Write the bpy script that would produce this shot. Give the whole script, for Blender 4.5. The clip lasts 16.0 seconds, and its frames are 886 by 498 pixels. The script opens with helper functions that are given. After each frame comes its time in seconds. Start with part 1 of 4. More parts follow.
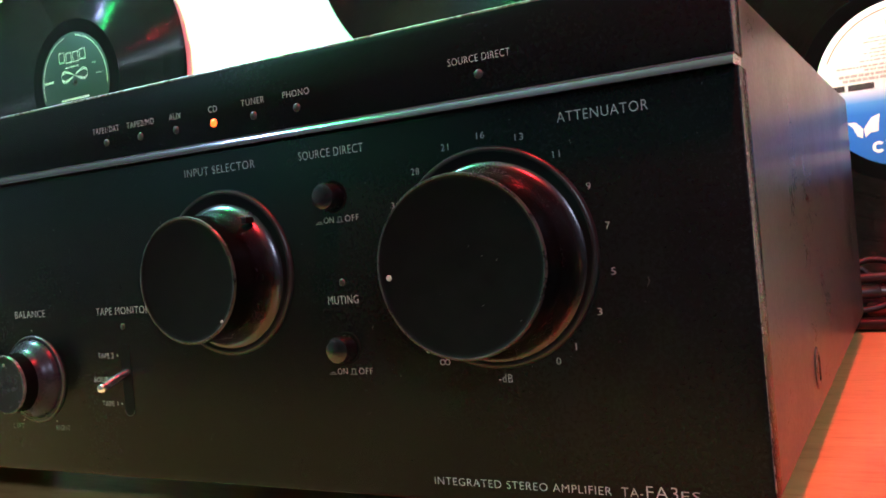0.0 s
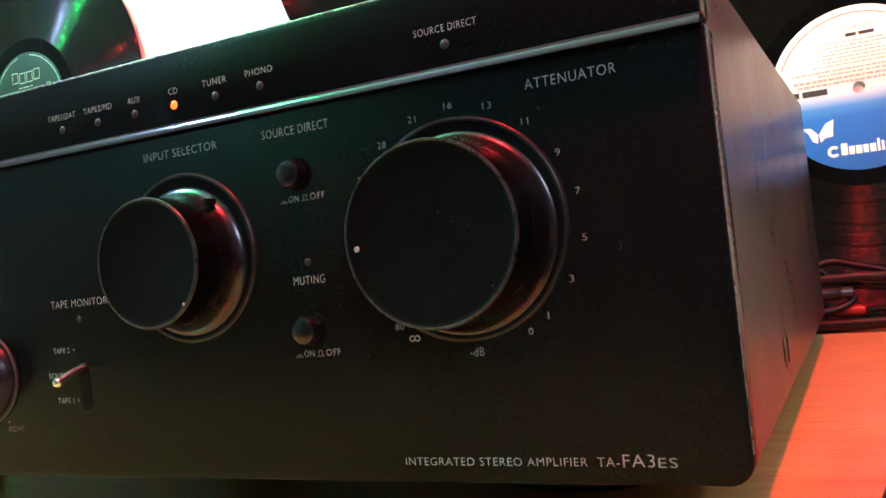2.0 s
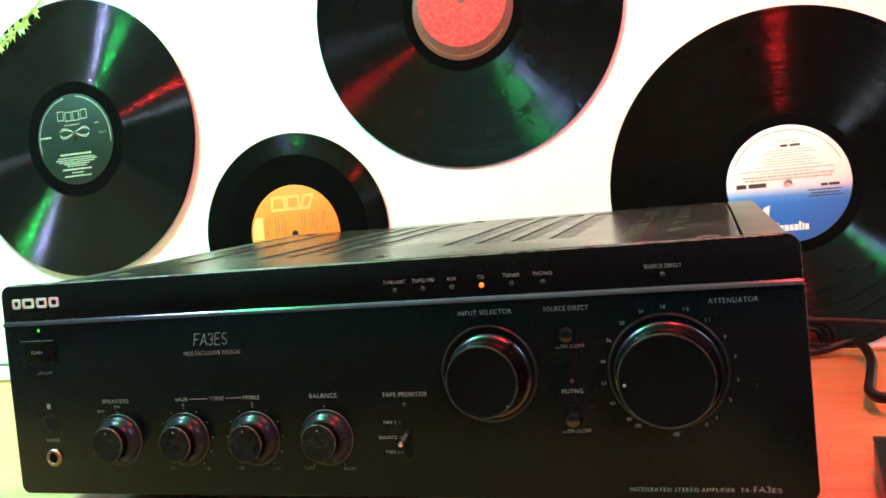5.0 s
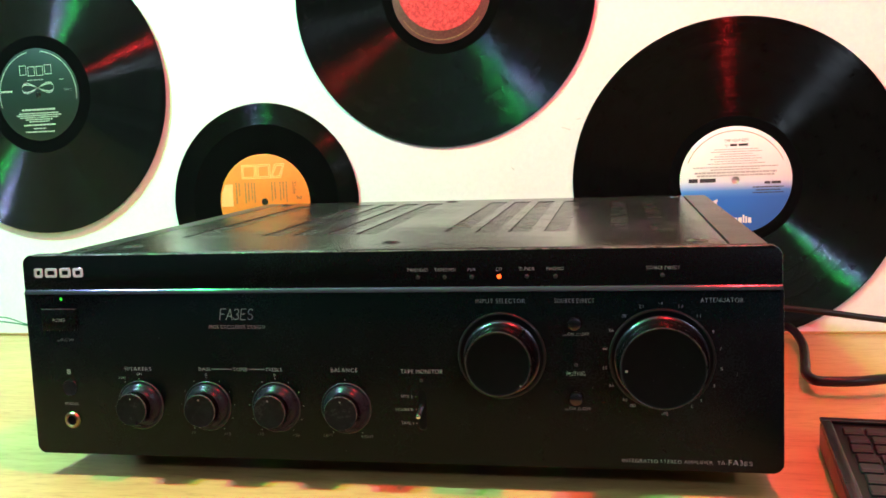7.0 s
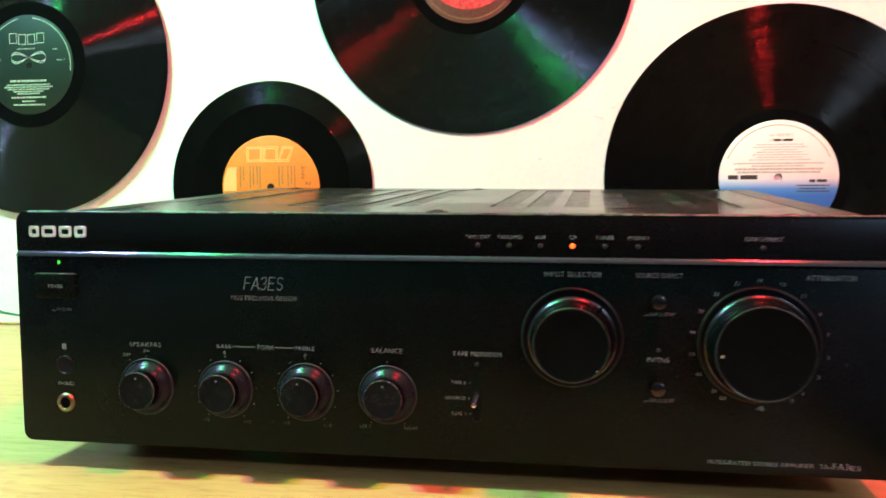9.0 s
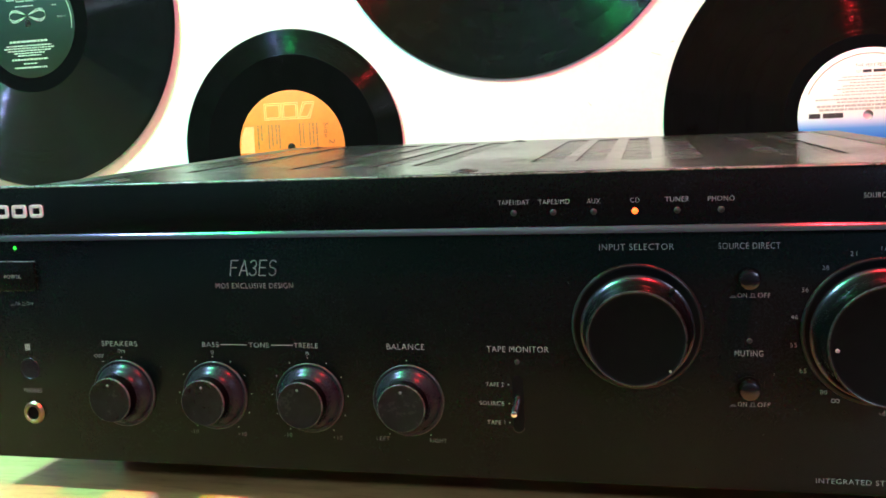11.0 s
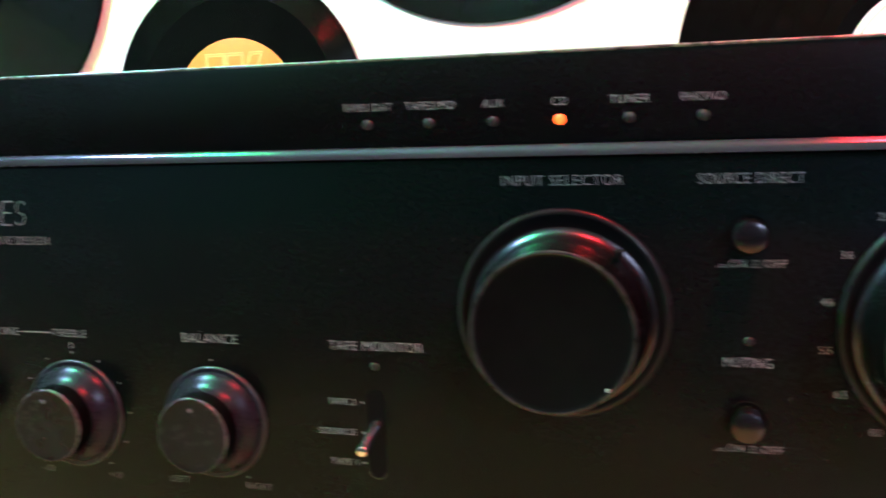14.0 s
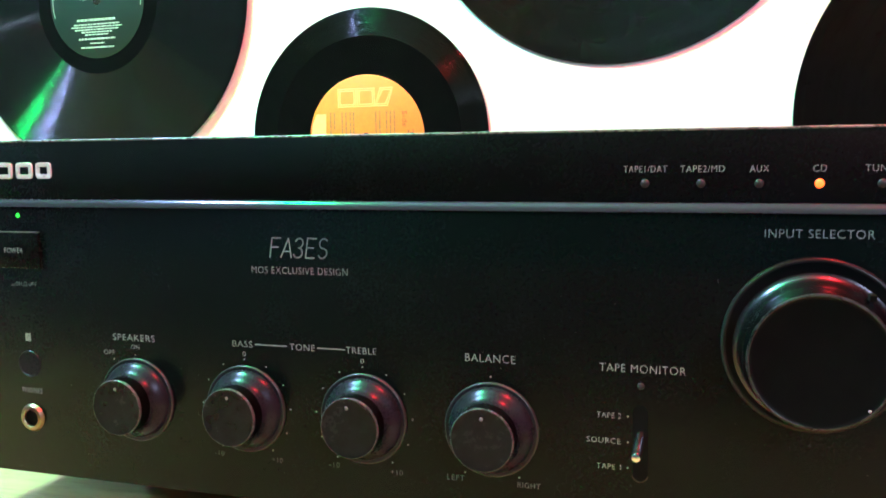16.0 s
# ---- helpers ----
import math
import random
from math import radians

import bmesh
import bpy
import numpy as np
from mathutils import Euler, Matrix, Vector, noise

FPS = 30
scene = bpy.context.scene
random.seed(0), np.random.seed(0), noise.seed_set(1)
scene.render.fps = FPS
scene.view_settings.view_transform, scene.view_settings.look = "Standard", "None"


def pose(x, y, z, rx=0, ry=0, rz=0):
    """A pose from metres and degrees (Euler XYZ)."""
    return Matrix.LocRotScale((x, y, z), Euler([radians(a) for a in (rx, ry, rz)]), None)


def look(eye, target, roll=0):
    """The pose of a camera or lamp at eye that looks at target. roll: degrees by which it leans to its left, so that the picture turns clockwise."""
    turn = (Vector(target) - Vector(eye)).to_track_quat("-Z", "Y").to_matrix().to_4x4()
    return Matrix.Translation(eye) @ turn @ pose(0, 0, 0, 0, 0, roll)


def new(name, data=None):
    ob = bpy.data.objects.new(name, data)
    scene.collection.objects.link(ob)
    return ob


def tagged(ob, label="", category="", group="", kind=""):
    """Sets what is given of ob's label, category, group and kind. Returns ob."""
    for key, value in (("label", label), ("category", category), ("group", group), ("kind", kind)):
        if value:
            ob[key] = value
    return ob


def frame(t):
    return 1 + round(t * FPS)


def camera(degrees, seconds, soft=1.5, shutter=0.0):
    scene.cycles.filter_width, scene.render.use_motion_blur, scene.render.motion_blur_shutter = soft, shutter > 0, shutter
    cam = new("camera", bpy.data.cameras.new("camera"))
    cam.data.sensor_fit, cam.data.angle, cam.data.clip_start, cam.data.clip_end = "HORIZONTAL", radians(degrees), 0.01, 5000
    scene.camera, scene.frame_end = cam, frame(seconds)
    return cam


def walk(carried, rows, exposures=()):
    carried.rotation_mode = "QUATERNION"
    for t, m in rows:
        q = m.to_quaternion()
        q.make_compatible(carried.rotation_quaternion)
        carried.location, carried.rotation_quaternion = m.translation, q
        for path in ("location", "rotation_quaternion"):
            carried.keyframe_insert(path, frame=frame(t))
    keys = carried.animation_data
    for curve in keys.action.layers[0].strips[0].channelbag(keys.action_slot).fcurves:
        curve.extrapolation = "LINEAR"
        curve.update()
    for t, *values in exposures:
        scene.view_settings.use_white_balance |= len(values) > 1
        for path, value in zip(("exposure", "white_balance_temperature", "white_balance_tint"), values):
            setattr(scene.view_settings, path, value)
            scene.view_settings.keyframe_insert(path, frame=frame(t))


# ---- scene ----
cam = camera(54.15, 16.0, soft=1.6, shutter=0.5)
PATH = [
    (0, (0.4618, -0.1888, 0.0778), (-0.5004, 1.5644, 0.0550), -5.20),
    (0.5, (0.4615, -0.1888, 0.0666), (-0.4646, 1.5825, 0.1375), -5.42),
    (1, (0.4570, -0.1880, 0.0620), (-0.4115, 1.6114, 0.1513), -5.75),
    (1.5, (0.4563, -0.1868, 0.0622), (-0.4096, 1.6152, 0.1184), -5.76),
    (2, (0.4573, -0.1870, 0.0638), (-0.4197, 1.6099, 0.1049), -6.04),
    (2.5, (0.4592, -0.1898, 0.0637), (-0.4267, 1.6028, 0.1053), -6.23),
    (3, (0.4582, -0.2275, 0.0726), (-0.4035, 1.5768, 0.1165), -5.46),
    (3.5, (0.4417, -0.2804, 0.0891), (-0.3246, 1.5669, 0.1100), -5.10),
    (4, (0.4234, -0.3384, 0.1129), (-0.2958, 1.5278, 0.1083), -5.29),
    (4.2, (0.4149, -0.3534, 0.1224), (-0.2830, 1.5209, 0.1087), -5.41),
    (6.3, (0.3720, -0.4523, 0.1826), (-0.0758, 1.4854, -0.0291), -3.55),
    (6.5, (0.3646, -0.4546, 0.1830), (-0.0698, 1.4860, -0.0296), -3.23),
    (7, (0.3504, -0.4577, 0.1803), (-0.0472, 1.4917, -0.0232), -2.41),
    (7.5, (0.3391, -0.4555, 0.1702), (-0.0391, 1.4988, -0.0234), -1.75),
    (8, (0.3307, -0.4503, 0.1647), (-0.0326, 1.5084, -0.0128), -1.52),
    (8.5, (0.3170, -0.4394, 0.1548), (-0.0170, 1.5260, -0.0044), -1.01),
    (9, (0.2965, -0.4087, 0.1472), (-0.0444, 1.5560, -0.0063), -0.42),
    (9.2, (0.2901, -0.3949, 0.1419), (-0.0709, 1.5658, -0.0167), -0.39),
    (11.5, (0.2916, -0.3126, 0.1477), (-0.1698, 1.6151, -0.1191), -2.73),
    (12, (0.2937, -0.3000, 0.1419), (-0.1742, 1.6282, -0.1090), -2.32),
    (12.5, (0.2891, -0.2722, 0.1286), (-0.2099, 1.6504, -0.1053), -1.48),
    (13, (0.3174, -0.2203, 0.1168), (-0.1723, 1.7022, -0.1366), -1.05),
    (13.5, (0.3331, -0.1886, 0.1095), (-0.1471, 1.7367, -0.1412), -1.63),
    (14, (0.3139, -0.1912, 0.1137), (-0.2273, 1.7175, -0.1398), -1.77),
    (14.5, (0.2860, -0.2103, 0.1178), (-0.3273, 1.6769, -0.1315), -2.20),
    (15, (0.2728, -0.2330, 0.1153), (-0.3735, 1.6447, -0.1220), -2.19),
    (15.5, (0.2635, -0.2430, 0.1178), (-0.3795, 1.6377, -0.1042), -1.21),
    (16, (0.2649, -0.2467, 0.1250), (-0.3621, 1.6411, -0.0823), -0.92),
]
EXPOSURES = [(0, 0.31, 6150, 11), (4.2, 0.33, 6300, 11), (6.3, -0.19, 6320, 11), (9.2, -0.15, 6320, 11), (11.3, 0.13, 5850, 14), (13.3, 0.16, 5800, 15), (14.8, 0.40, 5780, 14), (16, 0.42, 5780, 13)]
walk(cam, [(t, look(eye, target, roll)) for t, eye, target, roll in PATH], EXPOSURES)

# ---- light: a dim closed room with party lamps under the ceiling ----
world = bpy.data.worlds.new("room_world")
scene.world = world
world.use_nodes = True
world.node_tree.nodes["Background"].inputs[0].default_value = (0.02, 0.02, 0.025, 1)


def lamp(name, at, colour, watts, radius):
    data = bpy.data.lights.new(name, "POINT")
    data.energy, data.color, data.shadow_soft_size = watts, colour, radius
    ob = new(name, data)
    ob.location = at
    return ob


lamp("red_lamp", (0.52, -0.11, 0.88), (1.0, 0.018, 0.024), 56, 0.026)
lamp("green_lamp", (-0.385, -0.09, 1.11), (0.03, 1.0, 0.14), 100, 0.026)
lamp("white_lamp", (-0.58, -0.09, 1.19), (0.45, 0.49, 1.0), 110, 0.026)
lamp("room_lamp", (2.45, -2.6, 1.70), (0.72, 0.87, 1.0), 148, 0.16)

# ---- materials ----


def material(name):
    m = bpy.data.materials.new(name)
    m.use_nodes = True
    nt = m.node_tree
    return m, nt.nodes, nt.links, nt.nodes["Principled BSDF"]


def node(nodes, kind, **sets):
    n = nodes.new(kind)
    for k, v in sets.items():
        if k == "op":
            n.operation = v
        elif k == "dims":
            n.noise_dimensions = v
        else:
            n.inputs[k].default_value = v
    return n


def ramp(nodes, links, src, stops):
    r = nodes.new("ShaderNodeValToRGB")
    el = r.color_ramp.elements
    el[0].position, el[0].color = stops[0][0], (*stops[0][1], 1)
    el[1].position, el[1].color = stops[-1][0], (*stops[-1][1], 1)
    for p, c in stops[1:-1]:
        e = el.new(p)
        e.color = (*c, 1)
    links.new(src, r.inputs[0])
    return r.outputs[0]


def surface(name, a, b, scale=40.0, stretch=(1, 1, 1), rough=(0.4, 0.5), metal=0.0, bump=0.0, fine=600.0, spec=0.5, coat=0.0, aniso=0.0, bump_dist=0.0004, along_uv=False, tint=None, edge=(0.33, 0.67)):
    """A surface that varies between two colours at two scales, with grain in its gloss and relief."""
    m, n, l, p = material(name)
    tc = n.new("ShaderNodeTexCoord")
    mp = node(n, "ShaderNodeMapping", Scale=stretch)
    l.new(tc.outputs["Object"], mp.inputs[0])
    big = node(n, "ShaderNodeTexNoise", Scale=scale, Detail=5.0, Roughness=0.6)
    small = node(n, "ShaderNodeTexNoise", Scale=fine, Detail=3.0, Roughness=0.6)
    l.new(mp.outputs[0], big.inputs["Vector"])
    l.new(mp.outputs[0], small.inputs["Vector"])
    mixed = node(n, "ShaderNodeMath", op="MULTIPLY_ADD")
    l.new(small.outputs[0], mixed.inputs[0])
    mixed.inputs[1].default_value = 0.45
    part_big = node(n, "ShaderNodeMath", op="MULTIPLY")
    l.new(big.outputs[0], part_big.inputs[0])
    part_big.inputs[1].default_value = 0.55
    l.new(part_big.outputs[0], mixed.inputs[2])
    l.new(ramp(n, l, mixed.outputs[0], [(edge[0], a), (edge[1], b)]), p.inputs["Base Color"])
    if tint:
        p.inputs["Specular Tint"].default_value = (*tint, 1)
    rr = ramp(n, l, mixed.outputs[0], [(edge[0] - 0.03, (rough[0],) * 3), (edge[1] + 0.03, (rough[1],) * 3)])
    l.new(rr, p.inputs["Roughness"])
    p.inputs["Metallic"].default_value = metal
    p.inputs["Specular IOR Level"].default_value = spec
    p.inputs["Coat Weight"].default_value = coat
    p.inputs["Anisotropic"].default_value = aniso
    if along_uv:
        tg = n.new("ShaderNodeTangent")
        tg.direction_type, tg.uv_map = "UV_MAP", "UVMap"
        l.new(tg.outputs[0], p.inputs["Tangent"])
    if bump:
        bp = node(n, "ShaderNodeBump", Strength=bump, Distance=bump_dist)
        l.new(mixed.outputs[0], bp.inputs["Height"])
        l.new(bp.outputs[0], p.inputs["Normal"])
    return m


def glow(name, colour, strength):
    m, n, l, p = material(name)
    p.inputs["Base Color"].default_value = (*colour, 1)
    p.inputs["Emission Color"].default_value = (*colour, 1)
    p.inputs["Emission Strength"].default_value = strength
    return m


WALL = surface("white_wall_paint", (0.75, 0.75, 0.735), (0.83, 0.83, 0.82), 9, rough=(0.55, 0.7), bump=0.25, fine=260, spec=0.3)
SCUFF = surface("grey_scuff", (0.42, 0.40, 0.37), (0.55, 0.53, 0.5), 200, rough=(0.6, 0.7))
ROOM = surface("dull_room_paint", (0.14, 0.14, 0.15), (0.18, 0.18, 0.19), 3, rough=(0.7, 0.8))
# paler than the other walls so that the front panel reflects more light
WEST = surface("pale_bounce_paint", (0.31, 0.32, 0.33), (0.38, 0.39, 0.40), 3, rough=(0.7, 0.8))
CEILING = surface("grey_ceiling_paint", (0.46, 0.46, 0.48), (0.52, 0.52, 0.54), 3, rough=(0.7, 0.8))
FLOOR = surface("floor_tiles", (0.08, 0.07, 0.07), (0.11, 0.10, 0.10), 5, rough=(0.4, 0.6))
PANEL = surface("black_anodised_front", (0.0026, 0.0032, 0.0030), (0.0038, 0.0045, 0.0042), 25, (1, 1, 1), (0.25, 0.285), 0.0, 0.006, 900, 0.16, aniso=0.70, along_uv=True, tint=(0.62, 0.80, 1.0))
EDGE = surface("worn_bright_edge", (0.10, 0.10, 0.10), (0.35, 0.34, 0.33), 60, (1, 1, 1), (0.25, 0.4), 0.8, 0.1, 900)
EDGE_TRIM = surface("rubbed_edge", (0.020, 0.020, 0.020), (0.24, 0.237, 0.232), 130, (1, 1, 1), (0.22, 0.34), 0.6, 0.1, 700)
STRIPE = surface("blue_grey_metal_strip", (0.032, 0.035, 0.047), (0.046, 0.050, 0.064), 30, (1, 8, 8), (0.10, 0.14), 0.55, 0.03, 800, 0.4)
COVER = surface("dusty_black_sheet_steel", (0.008, 0.008, 0.0076), (0.024, 0.0235, 0.022), 10, (1, 2.5, 1), (0.13, 0.31), 0.0, 0.14, 700, 0.36, edge=(0.28, 0.72))
SIDE = surface("dusty_black_steel_side", (0.011, 0.011, 0.011), (0.036, 0.035, 0.034), 26, (1, 1.0, 1.0), (0.24, 0.40), 0.0, 0.15, 700, 0.42)
VENT = surface("dark_vent_steel", (0.009, 0.009, 0.009), (0.026, 0.026, 0.024), 40, rough=(0.20, 0.32), spec=0.4)
# near-black that stands in for shade in slots, holes and gaps
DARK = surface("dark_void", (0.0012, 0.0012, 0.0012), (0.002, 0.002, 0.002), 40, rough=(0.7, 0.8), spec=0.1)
KNOB = surface("glossy_black_knob", (0.0012, 0.0012, 0.0013), (0.0024, 0.0024, 0.0025), 120, rough=(0.23, 0.29), fine=1500, spec=0.62, tint=(0.96, 0.86, 1.0))
SMALL_KNOB = surface("satin_black_small_knob", (0.0072, 0.0080, 0.0112), (0.0130, 0.0142, 0.0190), 120, rough=(0.24, 0.32), fine=1500, spec=0.15, tint=(0.95, 0.82, 1.0))
GRIP = surface("satin_black_grip", (0.0012, 0.0012, 0.0013), (0.0026, 0.0026, 0.0027), 160, rough=(0.20, 0.28), fine=1800, spec=0.07)
KNOB_FACE = surface("scuffed_knob_face", (0.0018, 0.0020, 0.0021), (0.0036, 0.0039, 0.0040), 200, rough=(0.35, 0.5), bump=0.05, fine=2500, spec=0.09, tint=(0.75, 0.87, 1.0))
SMALL_FACE = surface("dusty_small_knob_face", (0.0040, 0.0047, 0.0066), (0.0110, 0.0125, 0.0165), 60, rough=(0.18, 0.34), bump=0.02, fine=380, spec=0.17, edge=(0.42, 0.68))
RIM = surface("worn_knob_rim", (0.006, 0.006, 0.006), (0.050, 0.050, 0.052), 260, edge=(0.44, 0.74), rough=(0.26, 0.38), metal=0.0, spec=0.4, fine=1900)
SMALL_RIM = surface("pale_worn_rim", (0.014, 0.015, 0.018), (0.090, 0.094, 0.102), 300, edge=(0.36, 0.68), rough=(0.22, 0.34), fine=1900, spec=0.4)
# paler than the flange: its thin edge highlight is put into the colour
FLANGE_EDGE = surface("flange_edge_highlight", (0.004, 0.004, 0.0045), (0.016, 0.016, 0.017), 300, rough=(0.26, 0.36), fine=1700, spec=0.22)
EDGE_DARK = surface("dark_flange_edge", (0.010, 0.011, 0.012), (0.030, 0.031, 0.033), 300, rough=(0.3, 0.4), fine=1500, spec=0.4)
PRINT = surface("grey_screen_print", (0.27, 0.29, 0.305), (0.35, 0.375, 0.39), 500, rough=(0.5, 0.6))
PRINT_DIM = surface("dim_screen_print", (0.095, 0.105, 0.11), (0.155, 0.17, 0.175), 500, rough=(0.5, 0.6))
SILVER = surface("polished_silver_badge", (0.62, 0.62, 0.64), (0.78, 0.78, 0.80), 200, rough=(0.25, 0.35), metal=0.25)
CHROME = surface("chrome_lever", (0.72, 0.72, 0.74), (0.85, 0.85, 0.86), 200, rough=(0.14, 0.22), metal=1.0)
GOLD = surface("brass_jack_ring", (0.19, 0.145, 0.090), (0.28, 0.215, 0.135), 200, rough=(0.34, 0.44), metal=1.0)
LENS = surface("grey_lamp_lens", (0.016, 0.017, 0.018), (0.032, 0.033, 0.034), 500, rough=(0.35, 0.5), spec=0.25)
AMBER = glow("amber_indicator", (1.0, 0.10, 0.010), 3.0)
GREEN_LED = glow("green_indicator", (0.06, 1.0, 0.05), 1.2)
RUBBER = surface("black_rubber", (0.010, 0.010, 0.010), (0.02, 0.02, 0.02), 100, rough=(0.5, 0.65))
CABLE = surface("black_cable_sheath", (0.005, 0.005, 0.005), (0.011, 0.010, 0.010), 120, rough=(0.32, 0.48), spec=0.25)
CABLE_RED = surface("red_plug_plastic", (0.20, 0.015, 0.015), (0.30, 0.03, 0.025), 120, rough=(0.3, 0.4))
CABLE_GREEN = surface("thin_green_wire", (0.02, 0.14, 0.06), (0.03, 0.2, 0.09), 120, rough=(0.4, 0.5))
TINSEL = surface("yellow_green_tinsel", (0.35, 0.42, 0.08), (0.6, 0.65, 0.2), 300, rough=(0.25, 0.4), metal=0.4)
KEY_PLASTIC = surface("black_key_plastic", (0.010, 0.009, 0.010), (0.022, 0.020, 0.021), 150, rough=(0.4, 0.55), bump=0.05, fine=1500, spec=0.10)
KEYBASE = surface("black_keyboard_case", (0.003, 0.003, 0.003), (0.008, 0.0075, 0.0075), 80, rough=(0.25, 0.38), fine=1500, spec=0.2)


def wood():
    m, n, l, p = material("honey_wood_laminate")
    tc = n.new("ShaderNodeTexCoord")
    mp = node(n, "ShaderNodeMapping", Scale=(1.5, 9, 1))
    l.new(tc.outputs["Object"], mp.inputs[0])
    big = node(n, "ShaderNodeTexNoise", Scale=3.5, Detail=7.0, Roughness=0.62, Distortion=0.6)
    fine = node(n, "ShaderNodeTexNoise", Scale=34.0, Detail=6.0, Roughness=0.75)
    blot = node(n, "ShaderNodeTexNoise", Scale=5.0, Detail=3.0)
    l.new(mp.outputs[0], big.inputs["Vector"])
    l.new(mp.outputs[0], fine.inputs["Vector"])
    l.new(tc.outputs["Object"], blot.inputs["Vector"])
    a = ramp(n, l, big.outputs[0], [(0.3, (0.45, 0.265, 0.095)), (0.55, (0.54, 0.33, 0.130)), (0.75, (0.60, 0.39, 0.150))])
    b = ramp(n, l, fine.outputs[0], [(0.30, (0.66, 0.60, 0.56)), (0.47, (0.95, 0.94, 0.93)), (0.62, (1, 1, 1))])
    c = ramp(n, l, blot.outputs[0], [(0.35, (0.90, 0.88, 0.85)), (0.65, (1, 1, 1))])
    prev = a
    for extra in (b, c):
        mx = n.new("ShaderNodeMix")
        mx.data_type, mx.blend_type = "RGBA", "MULTIPLY"
        mx.inputs[0].default_value = 1.0
        l.new(prev, mx.inputs[6])
        l.new(extra, mx.inputs[7])
        prev = mx.outputs[2]
    l.new(prev, p.inputs["Base Color"])
    l.new(ramp(n, l, fine.outputs[0], [(0.3, (0.42,) * 3), (0.7, (0.32,) * 3)]), p.inputs["Roughness"])
    bp = node(n, "ShaderNodeBump", Strength=0.12, Distance=0.0005)
    l.new(fine.outputs[0], bp.inputs["Height"])
    l.new(bp.outputs[0], p.inputs["Normal"])
    return m


WOOD = wood()


def vinyl(name, tint, rough, spec, bias=0.0, swings=(0.72, 1.25)):
    """Pressed vinyl: fine grooves that tilt the surface to and from the centre, in bands by track."""
    m, n, l, p = material(name)
    tc = n.new("ShaderNodeTexCoord")
    flat = node(n, "ShaderNodeVectorMath", op="MULTIPLY")
    flat.inputs[1].default_value = (1, 1, 0)
    l.new(tc.outputs["Object"], flat.inputs[0])
    ln = node(n, "ShaderNodeVectorMath", op="LENGTH")
    l.new(flat.outputs[0], ln.inputs[0])
    outward = node(n, "ShaderNodeVectorMath", op="NORMALIZE")
    l.new(flat.outputs[0], outward.inputs[0])
    turned = n.new("ShaderNodeVectorTransform")
    turned.vector_type, turned.convert_from, turned.convert_to = "NORMAL", "OBJECT", "WORLD"
    l.new(outward.outputs[0], turned.inputs[0])
    groove = node(n, "ShaderNodeTexNoise", Scale=9000.0, Detail=2.0, Roughness=0.8, dims="1D")
    bands = node(n, "ShaderNodeTexNoise", Scale=520.0, Detail=4.0, Roughness=0.8, dims="1D")
    l.new(ln.outputs["Value"], groove.inputs["W"])
    l.new(ln.outputs["Value"], bands.inputs["W"])
    swing = node(n, "ShaderNodeMapRange")
    swing.inputs[1].default_value, swing.inputs[2].default_value = 0.30, 0.65
    swing.inputs[3].default_value, swing.inputs[4].default_value = swings
    l.new(bands.outputs[0], swing.inputs[0])
    many = node(n, "ShaderNodeMath", op="MULTIPLY")
    l.new(groove.outputs[0], many.inputs[0])
    many.inputs[1].default_value = 40.0
    wall_side = node(n, "ShaderNodeMath", op="SINE")
    l.new(many.outputs[0], wall_side.inputs[0])
    tilt = node(n, "ShaderNodeMath", op="MULTIPLY_ADD")
    l.new(wall_side.outputs[0], tilt.inputs[0])
    l.new(swing.outputs[0], tilt.inputs[1])
    tilt.inputs[2].default_value = bias
    lean = node(n, "ShaderNodeVectorMath", op="SCALE")
    l.new(turned.outputs[0], lean.inputs[0])
    l.new(tilt.outputs[0], lean.inputs["Scale"])
    geo = n.new("ShaderNodeNewGeometry")
    along = node(n, "ShaderNodeVectorMath", op="CROSS_PRODUCT")
    l.new(geo.outputs["Normal"], along.inputs[0])
    l.new(turned.outputs[0], along.inputs[1])
    waver = node(n, "ShaderNodeTexNoise", Scale=5200.0, Detail=3.0, Roughness=0.7, dims="1D")
    l.new(ln.outputs["Value"], waver.inputs["W"])
    offset = node(n, "ShaderNodeMath", op="MULTIPLY_ADD")
    l.new(waver.outputs[0], offset.inputs[0])
    offset.inputs[1].default_value, offset.inputs[2].default_value = 0.12, -0.06
    sideways = node(n, "ShaderNodeVectorMath", op="SCALE")
    l.new(along.outputs[0], sideways.inputs[0])
    l.new(offset.outputs[0], sideways.inputs["Scale"])
    wall_lean = node(n, "ShaderNodeVectorMath", op="ADD")
    l.new(lean.outputs[0], wall_lean.inputs[0])
    l.new(sideways.outputs[0], wall_lean.inputs[1])
    both = node(n, "ShaderNodeVectorMath", op="ADD")
    l.new(geo.outputs["Normal"], both.inputs[0])
    l.new(wall_lean.outputs[0], both.inputs[1])
    unit = node(n, "ShaderNodeVectorMath", op="NORMALIZE")
    l.new(both.outputs[0], unit.inputs[0])
    l.new(unit.outputs[0], p.inputs["Normal"])
    dust = node(n, "ShaderNodeTexNoise", Scale=60.0, Detail=6.0, Roughness=0.7)
    l.new(tc.outputs["Object"], dust.inputs["Vector"])
    l.new(ramp(n, l, dust.outputs[0], [(0.35, tint), (0.75, tuple(1.8 * c for c in tint))]), p.inputs["Base Color"])
    l.new(ramp(n, l, dust.outputs[0], [(0.3, (rough[0],) * 3), (0.7, (rough[1],) * 3)]), p.inputs["Roughness"])
    p.inputs["Specular IOR Level"].default_value = spec
    return m


